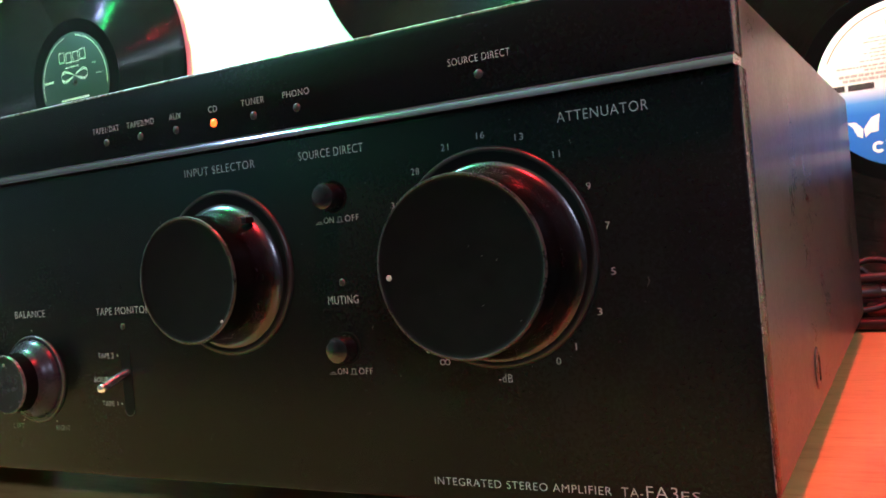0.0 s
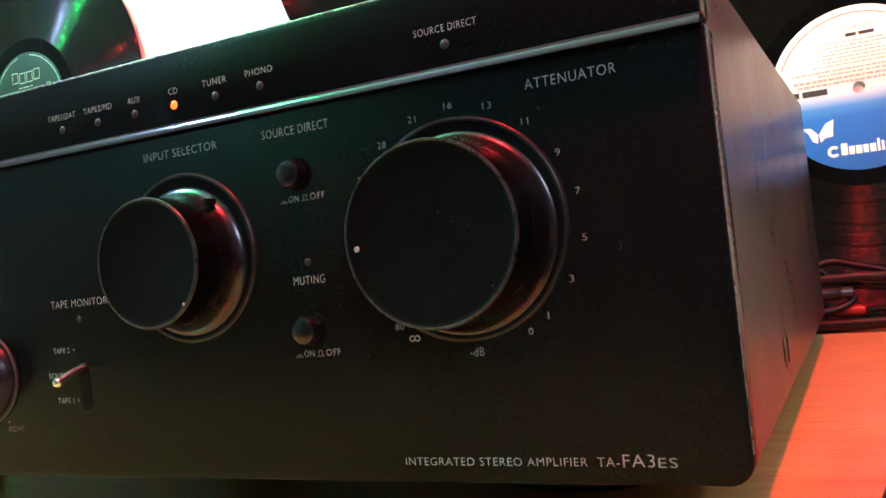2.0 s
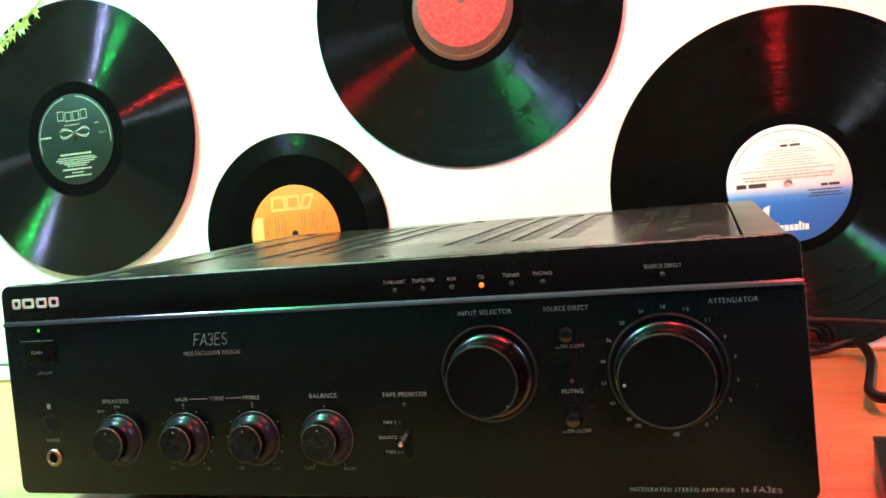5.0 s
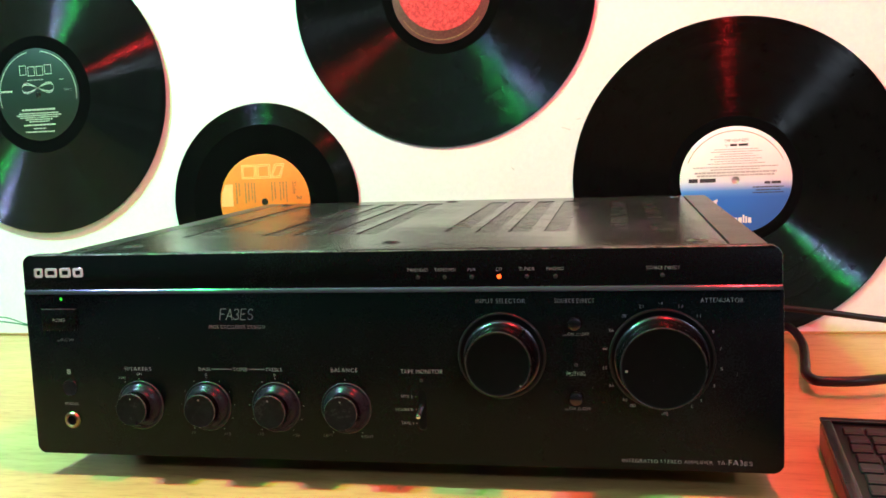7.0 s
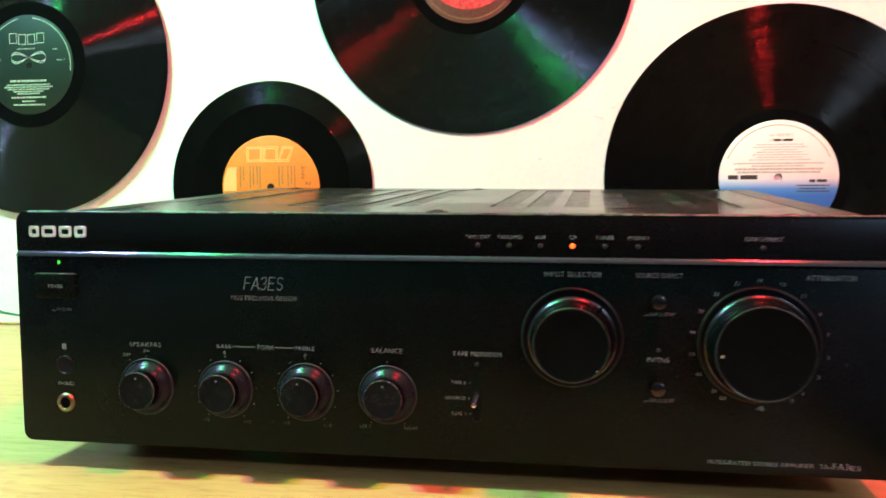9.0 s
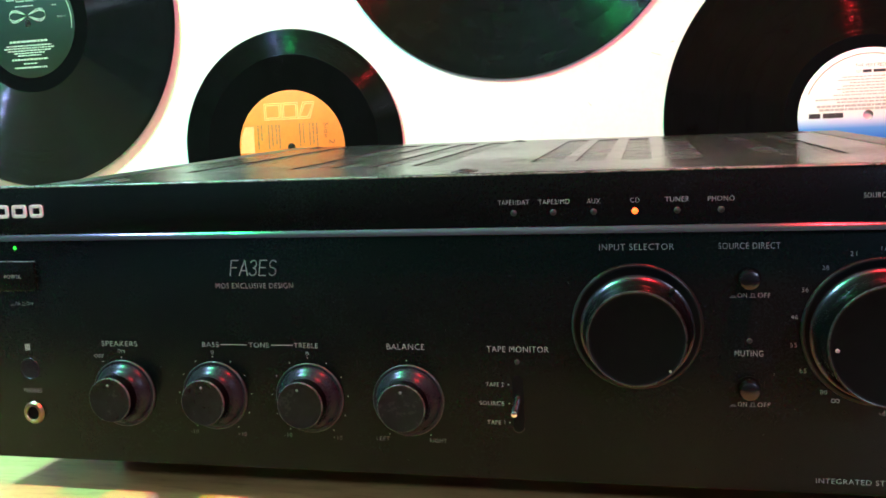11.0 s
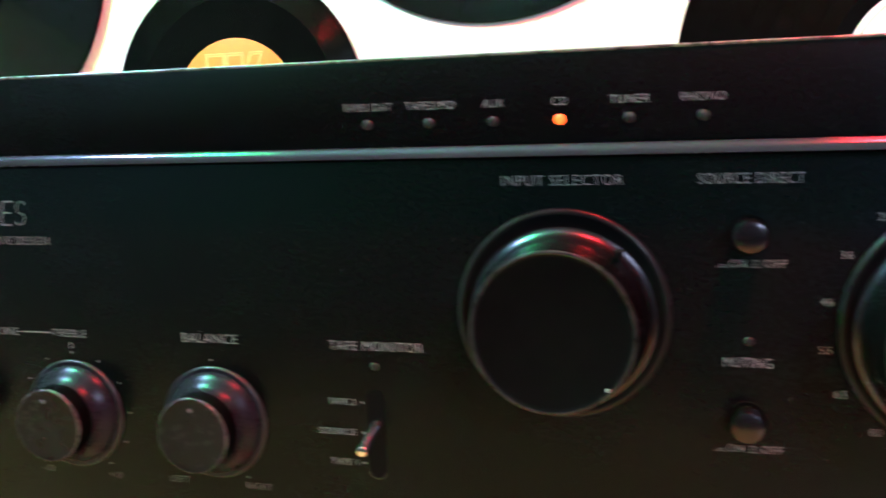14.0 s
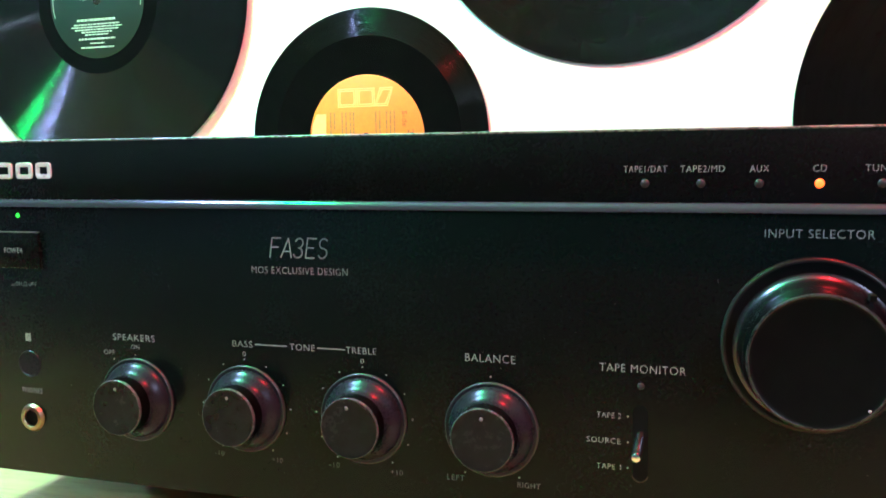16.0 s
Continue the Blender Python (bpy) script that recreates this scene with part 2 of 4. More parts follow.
VINYL = vinyl("black_grooved_vinyl", (0.0022, 0.0024, 0.0023), (0.115, 0.16), 0.12)
VINYL_WORN = vinyl("worn_grooved_vinyl", (0.0022, 0.0024, 0.0023), (0.105, 0.145), 0.088, -0.30, (0.50, 0.78))
VINYL_DULL = vinyl("dull_grooved_vinyl", (0.0022, 0.0024, 0.0023), (0.10, 0.15), 0.085)
VINYL_SHINY = vinyl("shiny_grooved_vinyl", (0.0022, 0.0024, 0.0023), (0.10, 0.14), 0.18)
GAP = surface("dark_track_gap", (0.0016, 0.0017, 0.0017), (0.003, 0.003, 0.003), 200, rough=(0.25, 0.35), spec=0.03)
DEADWAX = surface("smooth_black_vinyl", (0.0015, 0.0016, 0.0016), (0.003, 0.003, 0.003), 60, rough=(0.12, 0.18), spec=0.16)
PAPER_GREEN = surface("dark_green_label_paper", (0.0040, 0.0125, 0.0090), (0.0060, 0.0170, 0.0120), 120, rough=(0.45, 0.55))
PAPER_ORANGE = surface("orange_label_paper", (0.76, 0.18, 0.015), (0.84, 0.22, 0.025), 120, rough=(0.5, 0.6))
PAPER_CREAM = surface("pale_orange_label_patch", (0.80, 0.42, 0.14), (0.85, 0.48, 0.2), 120, rough=(0.5, 0.6))
PAPER_RED = surface("mottled_red_label_paper", (0.40, 0.010, 0.018), (0.74, 0.055, 0.06), 260, rough=(0.5, 0.6), fine=900, edge=(0.42, 0.58))
PAPER_MAROON = surface("dull_maroon_label_ring", (0.10, 0.030, 0.026), (0.16, 0.06, 0.05), 300, rough=(0.4, 0.5))
INK_CREAM = surface("cream_ink", (0.32, 0.35, 0.29), (0.44, 0.47, 0.40), 300, rough=(0.5, 0.6))
INK_BLACK = surface("black_ink", (0.02, 0.02, 0.025), (0.05, 0.05, 0.05), 300, rough=(0.5, 0.6))
INK_BROWN = surface("brown_ink", (0.26, 0.13, 0.05), (0.34, 0.17, 0.07), 300, rough=(0.5, 0.6))
INK_GREY = surface("grey_ink", (0.36, 0.33, 0.33), (0.48, 0.45, 0.45), 300, rough=(0.5, 0.6))
INK_PALE = surface("pale_yellow_ink", (0.82, 0.55, 0.18), (0.88, 0.62, 0.25), 300, rough=(0.5, 0.6))
INK_WHITE = surface("white_ink", (0.78, 0.78, 0.8), (0.85, 0.85, 0.86), 300, rough=(0.5, 0.6))


def fade_paper():
    m, n, l, p = material("white_to_blue_label_paper")
    tc = n.new("ShaderNodeTexCoord")
    sp = n.new("ShaderNodeSeparateXYZ")
    l.new(tc.outputs["Object"], sp.inputs[0])
    mr = node(n, "ShaderNodeMapRange")
    mr.inputs[1].default_value, mr.inputs[2].default_value = -0.05, 0.05
    l.new(sp.outputs[1], mr.inputs[0])
    l.new(ramp(n, l, mr.outputs[0], [(0.33, (0.03, 0.17, 0.62)), (0.40, (0.08, 0.26, 0.68)), (0.49, (0.70, 0.72, 0.80)), (0.55, (0.80, 0.78, 0.76))]), p.inputs["Base Color"])
    p.inputs["Roughness"].default_value = 0.5
    return m


PAPER_FADE = fade_paper()

# ---- mesh helpers ----
BASE = {}


def thing(name, at, label, category, group="", kind="", turn=0.0):
    ob = new(name)
    m = pose(*at, 0, 0, turn)
    ob.matrix_basis = m
    ob.empty_display_size = 0.02
    BASE[ob] = m
    return tagged(ob, label, category, group, kind)


def part(name, bm, mat, parent=None, label="", local=False, smooth=False):
    """Links a bmesh as one mesh object; its points are in the room's metres unless local."""
    root = parent
    while root is not None and root.parent is not None:
        root = root.parent
    if root is not None and root.name.startswith("stereo") and not local:
        for v in bm.verts:
            v.co.z += min(max((v.co.z - 0.065) / 0.068, 0.0), 1.0) * (0.0070 + 0.010 * max(v.co.y, 0.0)) * (0.215 - v.co.x)
    if parent is not None and not local:
        bm.transform(BASE[parent].inverted())
    bmesh.ops.recalc_face_normals(bm, faces=bm.faces)
    me = bpy.data.meshes.new(name)
    for f in bm.faces:
        f.smooth = smooth
    if mat is PANEL:
        uv = bm.loops.layers.uv.new("UVMap")
        for f in bm.faces:
            for lp in f.loops:
                lp[uv].uv = (lp.vert.co.z * 2, lp.vert.co.x * 2 + lp.vert.co.y)
    bm.to_mesh(me)
    bm.free()
    if smooth:
        me.set_sharp_from_angle(angle=radians(38))
    me.materials.append(mat)
    ob = new(name, me)
    if parent is not None:
        ob.parent = parent
        BASE[ob] = BASE[parent]
    else:
        BASE[ob] = Matrix.Identity(4)
    if label:
        ob["label"] = label
    return ob


def join(bms):
    out = bmesh.new()
    for b in bms:
        me = bpy.data.meshes.new("tmp")
        b.to_mesh(me)
        b.free()
        out.from_mesh(me)
        bpy.data.meshes.remove(me)
    return out


def box(x0, x1, y0, y1, z0, z1, bevel=0.0, seg=2):
    bm = bmesh.new()
    bmesh.ops.create_cube(bm, size=1.0)
    for v in bm.verts:
        v.co = Vector(((x0 + x1) / 2 + v.co.x * (x1 - x0), (y0 + y1) / 2 + v.co.y * (y1 - y0), (z0 + z1) / 2 + v.co.z * (z1 - z0)))
    if bevel:
        bmesh.ops.bevel(bm, geom=bm.edges[:], offset=bevel, segments=seg, profile=0.5, affect="EDGES")
    return bm


def loft(rings, cap=True):
    bm = bmesh.new()
    vs = [[bm.verts.new(p) for p in r] for r in rings]
    k = len(rings[0])
    for a, b in zip(vs, vs[1:]):
        for i in range(k):
            bm.faces.new((a[i], a[(i + 1) % k], b[(i + 1) % k], b[i]))
    if cap:
        bm.faces.new(vs[0][::-1])
        bm.faces.new(vs[-1])
    return bm


def revolve(profile, m, seg=64):
    """Turns a profile of (radius, height) round the local z, then sets it at m."""
    bm = bmesh.new()
    prev = None
    for r, hgt in profile:
        if r < 1e-7:
            cur = [bm.verts.new(m @ Vector((0, 0, hgt)))]
        else:
            cur = [bm.verts.new(m @ Vector((r * math.cos(math.tau * i / seg), r * math.sin(math.tau * i / seg), hgt))) for i in range(seg)]
        if prev:
            for i in range(seg):
                j = (i + 1) % seg
                if len(prev) == 1 and len(cur) > 1:
                    bm.faces.new((prev[0], cur[i], cur[j]))
                elif len(cur) == 1 and len(prev) > 1:
                    bm.faces.new((prev[i], prev[j], cur[0]))
                elif len(cur) > 1:
                    bm.faces.new((prev[i], prev[j], cur[j], cur[i]))
        prev = cur
    return bm


def smooth_path(pts, n=10):
    pts = [Vector(p) for p in pts]
    ext = [2 * pts[0] - pts[1]] + pts + [2 * pts[-1] - pts[-2]]
    out = []
    for i in range(1, len(ext) - 2):
        p0, p1, p2, p3 = ext[i - 1:i + 3]
        for k in range(n):
            t = k / n
            out.append(0.5 * ((2 * p1) + (p2 - p0) * t + (2 * p0 - 5 * p1 + 4 * p2 - p3) * t * t + (3 * p1 - p0 - 3 * p2 + p3) * t ** 3))
    return out + [pts[-1]]


def tube(pts, r, seg=12, n=10, flat=1.0):
    path = smooth_path(pts, n)
    rings = []
    for i, p in enumerate(path):
        d = (path[min(i + 1, len(path) - 1)] - path[max(i - 1, 0)]).normalized()
        side = d.cross(Vector((0, 0, 1)))
        side = side.normalized() if side.length > 1e-4 else Vector((1, 0, 0))
        up = side.cross(d)
        rings.append([p + side * r * flat * math.cos(math.tau * k / seg) + up * r * math.sin(math.tau * k / seg) for k in range(seg)])
    return loft(rings)


def outline(x0, x1, z0, z1, radii, seg=8):
    """A rounded rectangle in x, z; radii for the corners low-left, low-right, top-right, top-left."""
    pts = []
    for (cx, cz, sx, sz, a0), r in zip(((x0, z0, 1, 1, 180), (x1, z0, -1, 1, 270), (x1, z1, -1, -1, 0), (x0, z1, 1, -1, 90)), radii):
        for k in range(seg + 1):
            a = radians(a0 + 90 * k / seg)
            pts.append((cx + sx * r + r * math.cos(a), cz + sz * r + r * math.sin(a)))
    return pts


def slab(x0, x1, z0, z1, radii, y_front, y_back, edge=0.0006):
    c = Vector(((x0 + x1) / 2, 0, (z0 + z1) / 2))
    out = outline(x0, x1, z0, z1, radii)
    inner = outline(x0 + edge, x1 - edge, z0 + edge, z1 - edge, [max(r - edge, 1e-5) for r in radii])
    mid = outline(x0 + edge * 0.3, x1 - edge * 0.3, z0 + edge * 0.3, z1 - edge * 0.3, [max(r - edge * 0.3, 1e-5) for r in radii])
    return loft([[(x, y_front, z) for x, z in inner], [(x, y_front + edge * 0.3, z) for x, z in mid], [(x, y_front + edge, z) for x, z in out], [(x, y_back, z) for x, z in out]])


def letters(string, m, width=None, height=None, thick=0.00004, align="CENTER", thin=-0.011):
    """The string in the built-in font, its capitals height tall and width long, in the plane of m (x along, y up)."""
    cu = bpy.data.curves.new("letters", "FONT")
    cu.body, cu.resolution_u, cu.offset = string, 3, thin
    cu.space_character = 1.10
    ob = bpy.data.objects.new("letters", cu)
    scene.collection.objects.link(ob)
    bpy.context.view_layer.update()
    me = bpy.data.meshes.new_from_object(ob.evaluated_get(bpy.context.evaluated_depsgraph_get()))
    bpy.data.objects.remove(ob)
    bpy.data.curves.remove(cu)
    bm = bmesh.new()
    bm.from_mesh(me)
    bpy.data.meshes.remove(me)
    xs = [v.co.x for v in bm.verts]
    ys = [v.co.y for v in bm.verts]
    x0, x1, y0, y1 = min(xs), max(xs), min(ys), max(ys)
    sy = height / (y1 - y0)
    sx = width / (x1 - x0) if width else sy
    shift = {"CENTER": (x0 + x1) / 2, "LEFT": x0}[align]
    for v in bm.verts:
        v.co = m @ Vector(((v.co.x - shift) * sx, (v.co.y - (y0 + y1) / 2) * sy, thick))
    return bm


def flat_bar(m, x0, x1, y0, y1, thick=0.00004):
    bm = bmesh.new()
    bm.faces.new([bm.verts.new(m @ Vector(p)) for p in ((x0, y0, thick), (x1, y0, thick), (x1, y1, thick), (x0, y1, thick))])
    return bm


def flat_poly(m, pts, thick=0.00004):
    bm = bmesh.new()
    bm.faces.new([bm.verts.new(m @ Vector((x, y, thick))) for x, y in pts])
    return bm


def flat_ring(m, cx, cy, r0, r1, a0=0, a1=360, seg=32, thick=0.00004, squash=1.0):
    bm = bmesh.new()
    prev = None
    for k in range(seg + 1):
        a = radians(a0 + (a1 - a0) * k / seg)
        cur = [bm.verts.new(m @ Vector((cx + r * math.cos(a), cy + r * math.sin(a) * squash, thick))) for r in (r0, r1)]
        if prev:
            bm.faces.new((prev[0], prev[1], cur[1], cur[0]))
        prev = cur
    return bm


# ---- room ----
WALL_Y = 0.4255


def structure(name, bm, mat, label, category):
    return tagged(part(name, bm, mat), label, category, kind="structure")


north = structure("wall_north", box(-3.0, 4.6, WALL_Y, WALL_Y + 0.12, -0.76, 1.95), WALL, "white painted plaster wall behind the table", "wall")
# unseen west wall, added as a reflector for the black front
structure("wall_west", box(-3.12, -3.0, -6.0, WALL_Y + 0.12, -0.76, 1.95), WEST, "unseen pale side wall, added to brighten the panel's reflections", "wall")
# unseen dull walls, added to close the room and keep stray light low
structure("wall_east", box(4.6, 4.72, -6.0, WALL_Y + 0.12, -0.76, 1.95), ROOM, "unseen dull side wall, added to close the room", "wall")
structure("wall_south", box(-3.12, 4.72, -6.12, -6.0, -0.76, 1.95), ROOM, "unseen dull wall, added across the room", "wall")
structure("floor", box(-3.12, 4.72, -6.12, WALL_Y + 0.12, -0.86, -0.76), FLOOR, "dark tiled floor under the table", "floor")
# unseen ceiling, its grey set for the fill light it returns
structure("ceiling", box(-3.12, 4.72, -6.12, WALL_Y + 0.12, 1.95, 2.05), CEILING, "unseen ceiling, added to bounce the lamps' light down", "ceiling")

for sx, sz, a, ln in ((0.297, 0.208, -20, 0.009), (0.312, 0.215, 10, 0.004), (0.545, 0.020, 25, 0.010), (0.561, 0.033, -35, 0.006), (0.035, 0.300, 60, 0.005), (-0.085, 0.150, 15, 0.006), (0.245, 0.170, -50, 0.004)):
    dx, dz = math.cos(radians(a)), math.sin(radians(a))
    bm = loft([[(sx, WALL_Y - 0.0002, sz), (sx + ln * dx, WALL_Y - 0.0002, sz + ln * dz), (sx + ln * dx * 0.9 - dz * 0.0007, WALL_Y - 0.0002, sz + ln * dz * 0.9 + dx * 0.0007), (sx - dz * 0.0004, WALL_Y - 0.0002, sz + dx * 0.0004)], [(sx, WALL_Y + 0.001, sz), (sx + ln * dx, WALL_Y + 0.001, sz + ln * dz), (sx + ln * dx * 0.9 - dz * 0.0007, WALL_Y + 0.001, sz + ln * dz * 0.9 + dx * 0.0007), (sx - dz * 0.0004, WALL_Y + 0.001, sz + dx * 0.0004)]])
    part("scuff", bm, SCUFF, north, "small grey scuff in the paint")

# ---- table ----
TZ = -0.002
table = thing("table", (0.2, 0.0, -0.76), "honey coloured wood laminate table against the white wall", "table")
part("tabletop", box(-1.1, 1.5, -0.150, WALL_Y - 0.001, TZ - 0.032, TZ, 0.002), WOOD, table)
part("back_strip", box(-1.1, 1.5, WALL_Y - 0.0045, WALL_Y - 0.0005, TZ + 0.0002, TZ + 0.0022, 0.0004), WOOD, table, "narrow wooden strip along the wall")
for lx in (-1.05, 1.41):
    part("leg", box(lx, lx + 0.04, -0.06, 0.38, -0.76, TZ - 0.0322, 0.002), WOOD, table)

# ---- amplifier ----
amp = thing("stereo_amplifier", (0.215, 0.18, TZ), "black stereo amplifier with many front knobs on the table", "amplifier")
PX0, PX1, PZ0, PZ1 = -0.0020, 0.4318, 0.0118, 0.1325
S0, S1 = 0.1095, 0.1121


def cover_z(y):
    return 0.1296 + 0.0310 * y


lower = part("lower_front_panel", slab(PX0, PX1, PZ0, S0, (0.0055, 0.0055, 0.0004, 0.0004), 0.0, 0.009), PANEL, amp, smooth=True)
# the strip bows forward between the two panels
strip, sy = [], 0.0
for i in range(9):
    strip.append((sy, S0 + (S1 - S0) * i / 8))
    sy += math.tan(radians(14 + 40 * (i + 0.5) / 8)) * (S1 - S0) / 8
UY = 0.0
strip = [(y - sy, z) for y, z in strip]
upper = part("upper_front_panel", slab(PX0 + 0.0005, PX1 - 0.0005, S1, PZ1, (0.0004, 0.0004, 0.006, 0.006), 0.0, 0.009), PANEL, amp, smooth=True)
rings = [[(x, y, z) for y, z in strip] + [(x, 0.008, S1), (x, 0.008, S0)] for x in (PX0 + 0.0016, PX1 - 0.0008)]
part("metal_strip", loft(rings), STRIPE, amp, "blue-grey satin metal strip across the front", smooth=True)
part("top_edge", tube([(PX0 + 0.0075, 0.0003, PZ1 - 0.0004), (0.2150, 0.0003, PZ1 - 0.0004), (PX1 - 0.0075, 0.0003, PZ1 - 0.0004)], 0.00042, 10, 30), EDGE_TRIM, upper, "thin bright front edge", smooth=True)
part("side_edge", tube([(PX1 - 0.0003, 0.0005, 0.0195), (PX1 - 0.0003, 0.0005, 0.06), (PX1 - 0.0003, 0.0005, 0.1090)], 0.00030, 8, 20), EDGE_TRIM, lower, "worn bare side edge", smooth=True)
part("bottom_edge", tube([(0.0065, 0.0005, PZ0 + 0.0003), (0.2150, 0.0005, PZ0 + 0.0003), (0.4245, 0.0005, PZ0 + 0.0003)], 0.00026, 8, 30), EDGE_TRIM, lower, smooth=True)
# worn bare edges on the front panel
rng = random.Random(4)
for (x0, x1, z0, z1) in ((PX1 - 0.0013, PX1 + 0.0001, 0.0184, 0.0214), (PX1 - 0.0062, PX1 - 0.0044, PZ0 - 0.0001, PZ0 + 0.0005), (PX1 - 0.0004, PX1 + 0.0001, 0.052, 0.0535), (PX1 - 0.0004, PX1 + 0.0001, 0.079, 0.0802), (PX1 - 0.0004, PX1 + 0.0001, 0.0300, 0.0332), (PX1 - 0.0005, PX1 + 0.0001, 0.0225, 0.0242), (PX1 - 0.0105, PX1 - 0.0080, PZ0 - 0.0001, PZ0 + 0.0004), (PX1 - 0.0004, PX1 + 0.0001, 0.0900, 0.0907), (0.2460, 0.2472, PZ0 - 0.0001, PZ0 + 0.0003), (0.1380, 0.1387, PZ0 - 0.0001, PZ0 + 0.0003)):
    part("paint_chip", box(x0, x1, 0.0004, 0.0012, z0, z1, 0.0001, 1), EDGE, lower, "small chip of bare metal")

# chassis and cover, its top rising a little towards the back
CX0, CX1, CY1 = 0.0005, 0.4303, 0.368


def sheet(x0, x1, y0, y1, thick=0.0012, lift=0.0):
    bm = bmesh.new()
    v = {}
    for i, x in enumerate((x0, x1)):
        for j, y in enumerate((y0, y1)):
            for k in (0, 1):
                v[i, j, k] = bm.verts.new((x, y, cover_z(y) + lift - thick * (1 - k)))
    for f in (((0, 0, 1), (1, 0, 1), (1, 1, 1), (0, 1, 1)), ((0, 0, 0), (0, 1, 0), (1, 1, 0), (1, 0, 0)), ((0, 0, 0), (1, 0, 0), (1, 0, 1), (0, 0, 1)), ((0, 1, 0), (0, 1, 1), (1, 1, 1), (1, 1, 0)), ((0, 0, 0), (0, 0, 1), (0, 1, 1), (0, 1, 0)), ((1, 0, 0), (1, 1, 0), (1, 1, 1), (1, 0, 1))):
        bm.faces.new([v[k] for k in f])
    return bm


def side_panel(x_out, x_in):
    """Folded side of the cover with a rounded top edge."""
    sgn = 1 if x_out > x_in else -1
    r = 0.003
    rings = []
    for y in (0.0092, CY1):
        zt = cover_z(y)
        ring = [(x_out, y, 0.0130), (x_out, y, zt - r)]
        ring += [(x_out - sgn * r + sgn * r * math.cos(radians(a)), y, zt - r + r * math.sin(radians(a))) for a in (22, 45, 68, 90)]
        ring += [(x_in, y, zt), (x_in, y, zt - 0.0012), (x_out - sgn * 0.004, y, zt - 0.0014), (x_out - sgn * 0.0014, y, zt - 0.005), (x_out - sgn * 0.0014, y, 0.0130)]
        rings.append(ring)
    return loft(rings)


part("side_cover", side_panel(CX1, 0.4095), SIDE, amp, "dusty black steel side with a screw slot", smooth=True)
part("side_cover", side_panel(CX0, 0.0190), SIDE, amp, smooth=True)
VENTS = [(0.109, 0.124), (0.132, 0.146), (0.154, 0.168), (0.176, 0.191), (0.236, 0.251), (0.258, 0.272), (0.280, 0.294), (0.303, 0.318)]
WIDE = [(0.050, 0.066), (0.345, 0.357), (0.371, 0.381)]
VY0, VY1 = 0.10, 0.335
slots = sorted(VENTS + WIDE)


def lid():
    """One sheet with the vent openings cut through it."""
    xs = sorted([0.0205, 0.4080] + [v for ab in slots for v in ab])
    ys = [0.0092, VY0, VY1, CY1]
    bm = bmesh.new()
    grid = {(i, j): bm.verts.new((x, y, cover_z(y))) for i, x in enumerate(xs) for j, y in enumerate(ys)}
    for i in range(len(xs) - 1):
        for j in range(3):
            if j == 1 and (xs[i], xs[i + 1]) in slots:
                continue
            bm.faces.new((grid[i, j], grid[i + 1, j], grid[i + 1, j + 1], grid[i, j + 1]))
    made = bmesh.ops.extrude_face_region(bm, geom=bm.faces[:])
    for v in made["geom"]:
        if isinstance(v, bmesh.types.BMVert):
            v.co.z -= 0.0012
    return bm


part("top_cover", lid(), COVER, amp, "dusty black steel lid with vent slots")
for a, b in slots:
    bars = []
    step = 0.0052 if (a, b) in VENTS else 0.0046
    y = VY0 + 0.001
    while y + step * 0.8 < VY1:
        bars.append(sheet(a, b, y, y + step * 0.8, 0.0008, -0.0006))
        y += step
    part("vent_grille", join(bars), VENT, amp, "dark slotted vent")
# added dark box: the shade inside the case, seen through the vents
part("shade_under_lid", box(CX0 + 0.002, CX1 - 0.002, 0.0092, CY1 - 0.002, 0.100, 0.1045), DARK, amp)
part("bottom_plate", box(CX0 + 0.001, CX1 - 0.001, 0.0092, CY1, 0.0142, 0.0158), VENT, amp)
part("rear_panel", box(CX0 + 0.0016, CX1 - 0.0016, CY1 - 0.0016, CY1, 0.016, cover_z(CY1) - 0.0014), VENT, amp)
for sx, sy in ((0.393, 0.042), (0.2125, 0.057), (0.038, 0.057), (0.196, 0.352), (0.030, 0.350), (0.400, 0.350)):
    m = pose(sx, sy, cover_z(sy), math.degrees(math.atan(0.0236)), 0, 0)
    scr = part("screw", revolve([(0.0062, 0.00005), (0.0058, 0.0003), (0.0046, 0.0001), (0.0040, 0.0001), (0.0038, 0.0005), (0.0028, 0.0008), (0.0, 0.0009)], m, 28), VENT, amp, "black cover screw in a dimple", smooth=True)
    part("slot", join([box(sx - 0.0018, sx + 0.0018, sy - 0.0003, sy + 0.0003, cover_z(sy) + 0.0005, cover_z(sy) + 0.00105), box(sx - 0.0003, sx + 0.0003, sy - 0.0018, sy + 0.0018, cover_z(sy) + 0.0005, cover_z(sy) + 0.00100)]), DARK, scr)
m = pose(CX1, 0.108, 0.0262, 0, 90, 0)
scr = part("side_screw", revolve([(0.0068, 0.00005), (0.0065, 0.0004), (0.0050, 0.0007), (0.0, 0.0008)], m, 28), VENT, amp, "black screw on the side", smooth=True)
part("slot", box(CX1 + 0.0005, CX1 + 0.0010, 0.1075, 0.1085, 0.0222, 0.0302), DARK, scr)
for fx in (0.056, 0.375):
    for fy in (0.070, 0.315):
        part("foot", revolve([(0.0, 0.0), (0.0280, 0.0), (0.0300, 0.002), (0.0300, 0.0125), (0.029, 0.0162), (0.0, 0.0162)], pose(fx, fy, TZ), 40), RUBBER, amp, "round black rubber foot", smooth=True)

# ---- knobs ----


def at_panel(x, z, y=0.0):
    return pose(x, y, z, 90, 0, 0)


